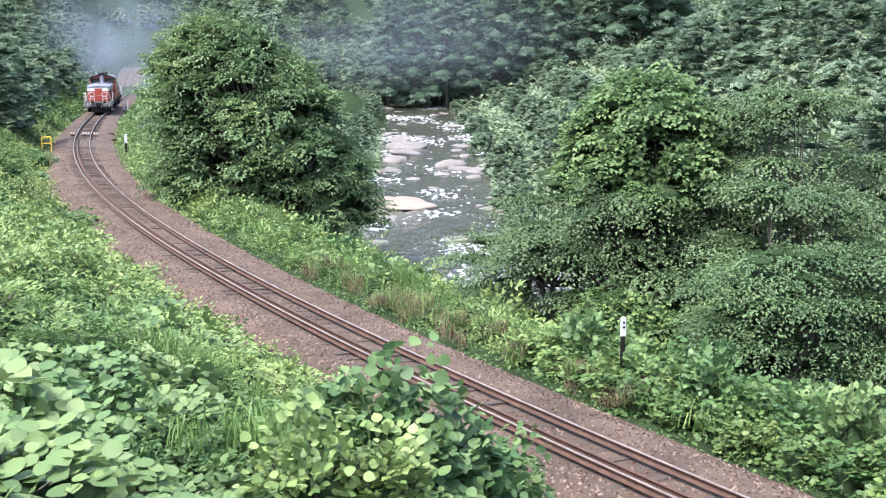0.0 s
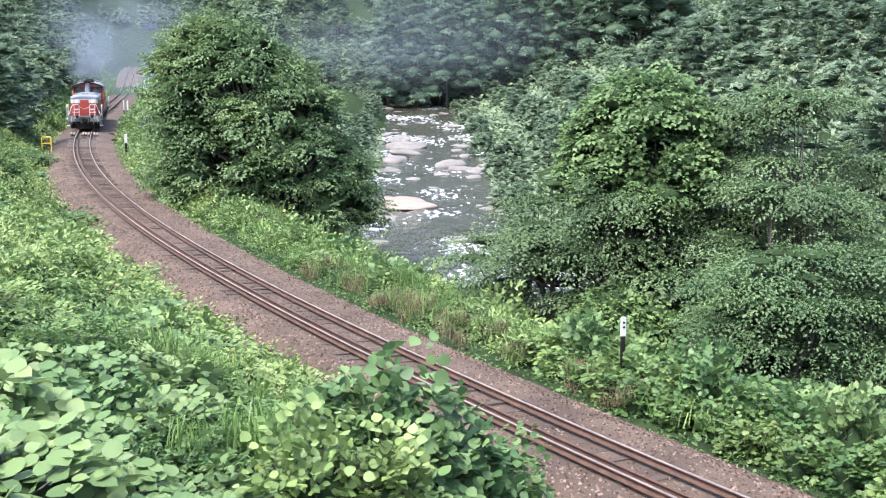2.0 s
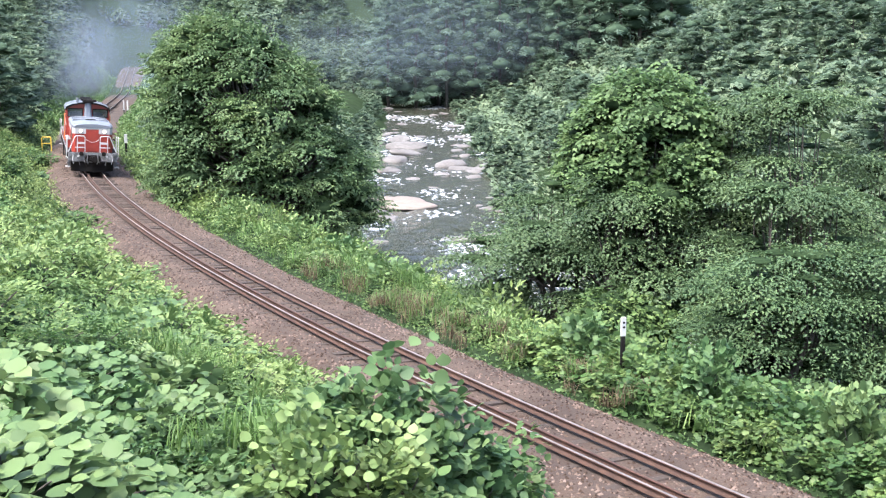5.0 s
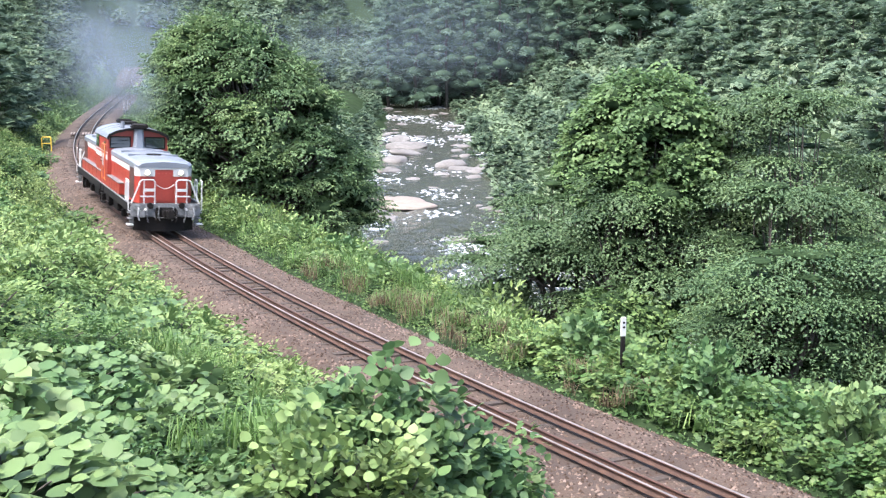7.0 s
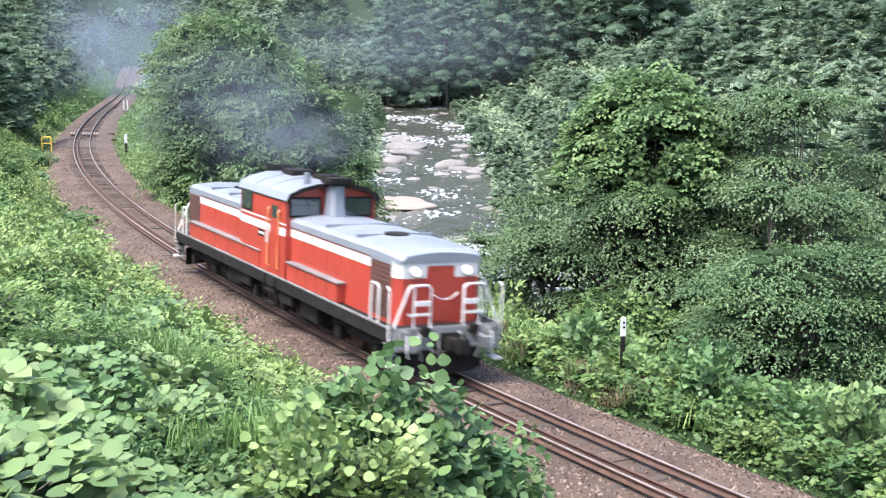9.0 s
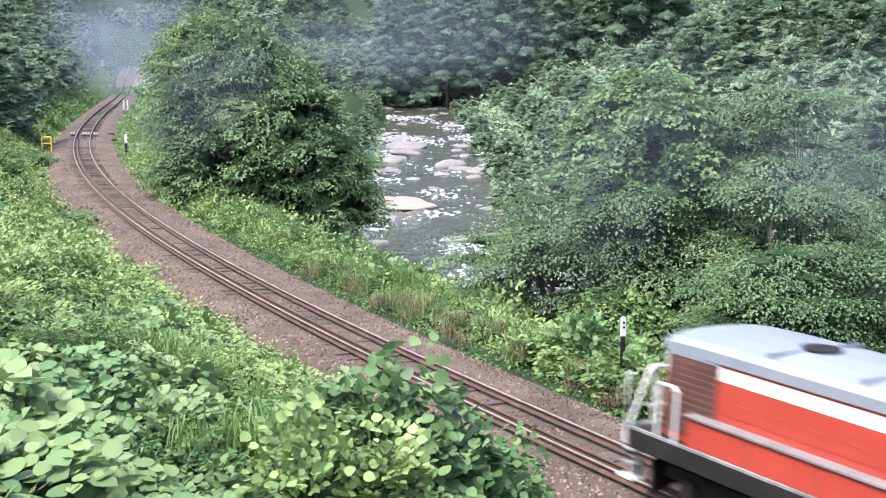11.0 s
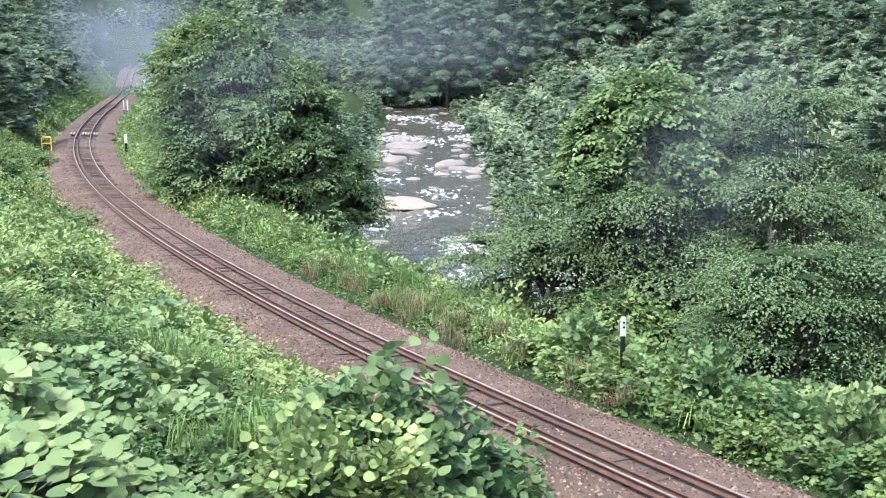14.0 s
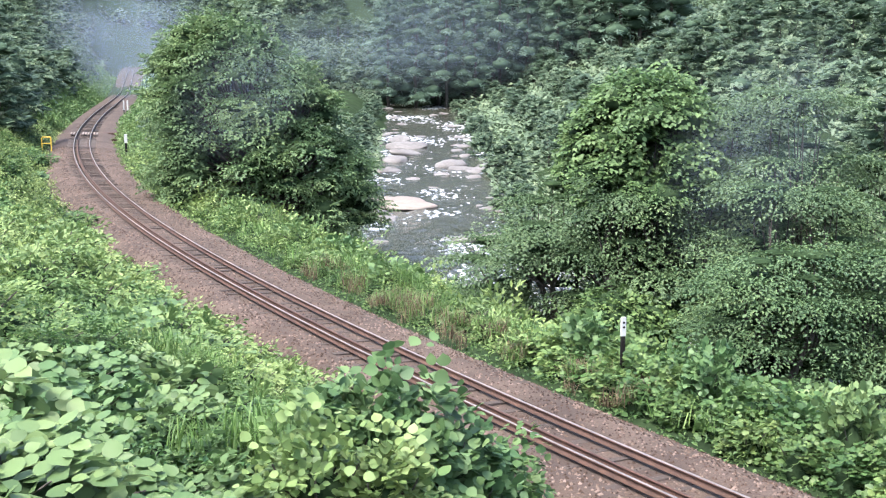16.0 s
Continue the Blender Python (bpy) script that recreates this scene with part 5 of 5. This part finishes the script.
            post = tube(bmesh.new(), [(x * 1.38, e - s * 1.05, 1.22), (x * 1.38, e - s * 1.05, 2.06), (x * 1.38, e - s * 0.98, 2.12), (x * 1.38, e - s * 0.72, 2.12), (x * 1.38, e - s * 0.65, 2.05), (x * 1.38, e - s * 0.65, 1.22)], 0.03, 8)
            part("side_handrail", post, WHITE, loco, "white looped side handrail")
            post = tube(bmesh.new(), [(x * 1.30, e + s * 0.02, 0.9), (x * 1.44, e + s * 0.02, 0.98), (x * 1.44, e + s * 0.02, 2.1), (x * 1.44, e - s * 0.1, 2.16)], 0.026, 8)
            part("corner_post", post, WHITE, loco, "white corner grab post")

    # underframe, tanks and bogies
    part("fuel_tank", boxes((-1.15, 1.15, 2.3, 3.6, 0.35, 1.02), bevel=0.05), BLACK, loco)
    part("fuel_tank", boxes((-1.15, 1.15, -3.6, -2.3, 0.35, 1.02), bevel=0.05), BLACK, loco)
    part("battery_box", boxes((-1.3, 1.3, 1.15, 2.1, 0.55, 1.02), (-1.3, 1.3, -2.1, -1.15, 0.55, 1.02), bevel=0.03), BLACK, loco)
    for yc in (5.9, 0.0, -5.9):
        bog = part("bogie", boxes((-1.02, -0.86, yc - 1.75, yc + 1.75, 0.48, 0.74), (0.86, 1.02, yc - 1.75, yc + 1.75, 0.48, 0.74), (-0.95, 0.95, yc - 0.25, yc + 0.25, 0.45, 0.85), bevel=0.03), BLACK, loco)
        for dy in (-1.1, 1.1):
            for x in (1, -1):
                part("axle_box", boxes((x * 1.07 - 0.11, x * 1.07 + 0.11, yc + dy - 0.17, yc + dy + 0.17, 0.30, 0.62), bevel=0.04), BLACK, bog)
                part("spring", cyl(bmesh.new(), (x * 1.02, yc + dy + 0.35, 0.78), 0.10, 0.3, "z", 12), BLACK, bog)
            bm = cyl(bmesh.new(), (0, 0, 0), 0.07, 1.3, "x", 12)
            for x in (1, -1):
                cyl(bm, (x * 0.56, 0, 0), 0.43, 0.11, "x", 28)
                cyl(bm, (x * 0.50, 0, 0), 0.46, 0.03, "x", 28)
                box(bm, x * 0.62 - 0.01, x * 0.62 + 0.01, -0.3, 0.3, -0.04, 0.04)
            wh = part("wheelset", bm, RUST, loco)
            wh.location = (0, yc + dy, 0.43)
            WHEELS.append(wh)
    return loco


WHEELS = []
LOCO = diesel_locomotive()


# ---------------------------------------------------------------- exhaust smoke, and an added haze sheet
def veil_mesh(name, mat, seed):
    """A billowing veil of smoke, also the haze sheet, about 2 across, bulged and rippled."""
    g = np.random.default_rng(seed)
    o = Vector(g.uniform(0, 40, 3))
    bm = bmesh.new()
    bmesh.ops.create_grid(bm, x_segments=24, y_segments=24, size=1.0)
    for v in bm.verts:
        x, z = v.co.x, v.co.y
        d = 0.22 * (1 - x * x - z * z) * 0.6 + 0.16 * noise.noise(Vector((x * 1.6, z * 1.6, 0)) + o) + 0.05 * noise.noise(Vector((x * 4, z * 4, 0)) + o)
        v.co = Vector((x, d, z))
    bmesh.ops.delete(bm, geom=[v for v in bm.verts if v.co.x ** 2 + v.co.z ** 2 > 1.0], context="VERTS")
    me = bpy.data.meshes.new(name)
    bm.to_mesh(me)
    bm.free()
    me.materials.append(mat)
    smooth_mesh(me)
    return me


DARK_VEIL, MID_VEIL = veil_mesh("dark_veil", SMOKE, 5), veil_mesh("mid_veil", MIDSMOKE, 8)
PALE_VEILS, FAINT_VEIL = [veil_mesh("pale_veil", HAZE, 15 + i) for i in range(3)], veil_mesh("faint_veil", FAINT, 30)


def veil(ob, name, mesh, c, r, turn=-30, roll=0):
    w = new(name, mesh)
    w.parent = ob
    w.matrix_basis = pose(*c, 0, roll, turn) @ Matrix.Diagonal((*r, 1))


def plume():
    """Smoke streaming back and up from the stack, in the locomotive's own space."""
    ob = tagged(new("smoke_plume"), "dark blue-grey diesel exhaust streaming from the stack", "smoke")
    veil(ob, "dark_veil", DARK_VEIL, (0.1, 0.6, 4.8), (2.0, 0.7, 1.1), -30, 10)
    veil(ob, "drifting_veil", MID_VEIL, (0.2, -2.0, 5.1), (3.2, 0.9, 1.6), -30, 6)
    veil(ob, "pale_veil", PALE_VEILS[1], (0.1, -5.5, 6.1), (3.2, 1.0, 2.0), -30, 4)
    return ob


def puff(spread, i, name="smoke_puff", label="thin blue-grey exhaust smoke hanging in the air", mesh=None):
    ob = tagged(new(name), label, "smoke")
    veil(ob, "veil", mesh or PALE_VEILS[i % 3], (0, 0, 0), spread, -25, 20 * i)
    return ob


PLUME = plume()
PUFFS = [(puff(sp, i), t, drift) for i, (sp, t, drift) in enumerate((
    ((6.0, 1.0, 4.6), 3.0, (0.25, 0.25, 0.10)), ((5.4, 1.0, 3.6), 6.0, (0.3, 0.25, 0.06)), ((4.8, 1.0, 3.0), 8.4, (0.3, 0.3, 0.0)), ((3.6, 1.0, 2.4), 10.2, (0.6, 0.7, 0.0))))]
# Added still sheet: paints distance haze and lightens the far trees.
puff((34.0, 2.0, 11.0), 0, "smoke_haze", "added thin blue sheet that paints distance haze over the valley head", veil_mesh("haze_veil", HAZESHEET, 41)).matrix_basis = pose(-6.0, 176.0, 5.0, 0, 0, 25)
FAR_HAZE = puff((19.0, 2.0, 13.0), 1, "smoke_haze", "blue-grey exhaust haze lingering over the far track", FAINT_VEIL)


# ---------------------------------------------------------------- what moves
def loco_pose(y):
    """The locomotive with its middle at that y of the track's line, on its two outer bogies."""
    k = float(track_k(y))
    s = 6.0 / math.sqrt(1 + k * k)
    a, b = (Vector((float(track_x(v)), v, float(rail_level(track_x(v), v)))) for v in (y - s, y + s))
    d = (a - b).normalized()
    c = (a + b) / 2
    right = d.cross(Vector((0, 0, 1))).normalized()
    lean = float(cant(1.0, y))
    right = (right + Vector((0, 0, lean))).normalized()
    up = right.cross(d).normalized()
    m = Matrix((right, d, up)).transposed().to_4x4()
    m.translation = c
    return m


TIMETABLE = [(0.0, 135.6), (1.0, 123.9), (2.0, 112.3), (3.0, 100.8), (4.0, 89.4), (5.0, 77.9), (6.5, 60.7), (7.5, 49.8), (8.0, 44.4), (8.5, 39.05), (9.0, 33.75), (9.2, 31.65), (11.3, 9.75), (16.0, -39.0)]


def place_at(t):
    a = np.array(TIMETABLE)
    return float(np.interp(t, a[:, 0], a[:, 1]))


def motions():
    rows = [(i * 0.25, loco_pose(place_at(i * 0.25))) for i in range(65)]
    walk(LOCO, rows)
    walk(PLUME, rows)
    # puffs ride in the plume, then stay behind and drift
    for k, (ob, t0, drift) in enumerate(PUFFS):
        path = []
        for i in range(65):
            t = i * 0.25
            a = loco_pose(place_at(min(t, t0))) @ Vector((0, -4.0 - 6.0 * (3 - k), 5.3 + 0.5 * (3 - k)))
            late = max(0.0, t - t0)
            slow = 3.5 * (1 - math.exp(-late / 0.5))
            ahead = (loco_pose(place_at(t0)).to_3x3() @ Vector((0, 1, 0))) * slow
            turn = loco_pose(place_at(min(t, t0))).to_euler()
            path.append((t, Matrix.Translation(a + ahead + Vector(drift) * late) @ turn.to_matrix().to_4x4()))
        walk(ob, path)
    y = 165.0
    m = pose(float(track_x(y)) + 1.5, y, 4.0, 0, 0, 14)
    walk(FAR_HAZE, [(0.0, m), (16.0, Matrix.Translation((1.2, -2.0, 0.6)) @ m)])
    # wheels turn with the way travelled
    way = {}
    d, last = 0.0, None
    for i in range(481):
        c = loco_pose(place_at(i / 30)).translation
        d += (c - last).length if last else 0.0
        last = c
        way[i] = d
    for wh in WHEELS:
        walk(wh, [(i / 30, Matrix.Translation(wh.location) @ Matrix.Rotation(-way[i] / 0.43, 4, "X")) for i in range(0, 481)])


motions()
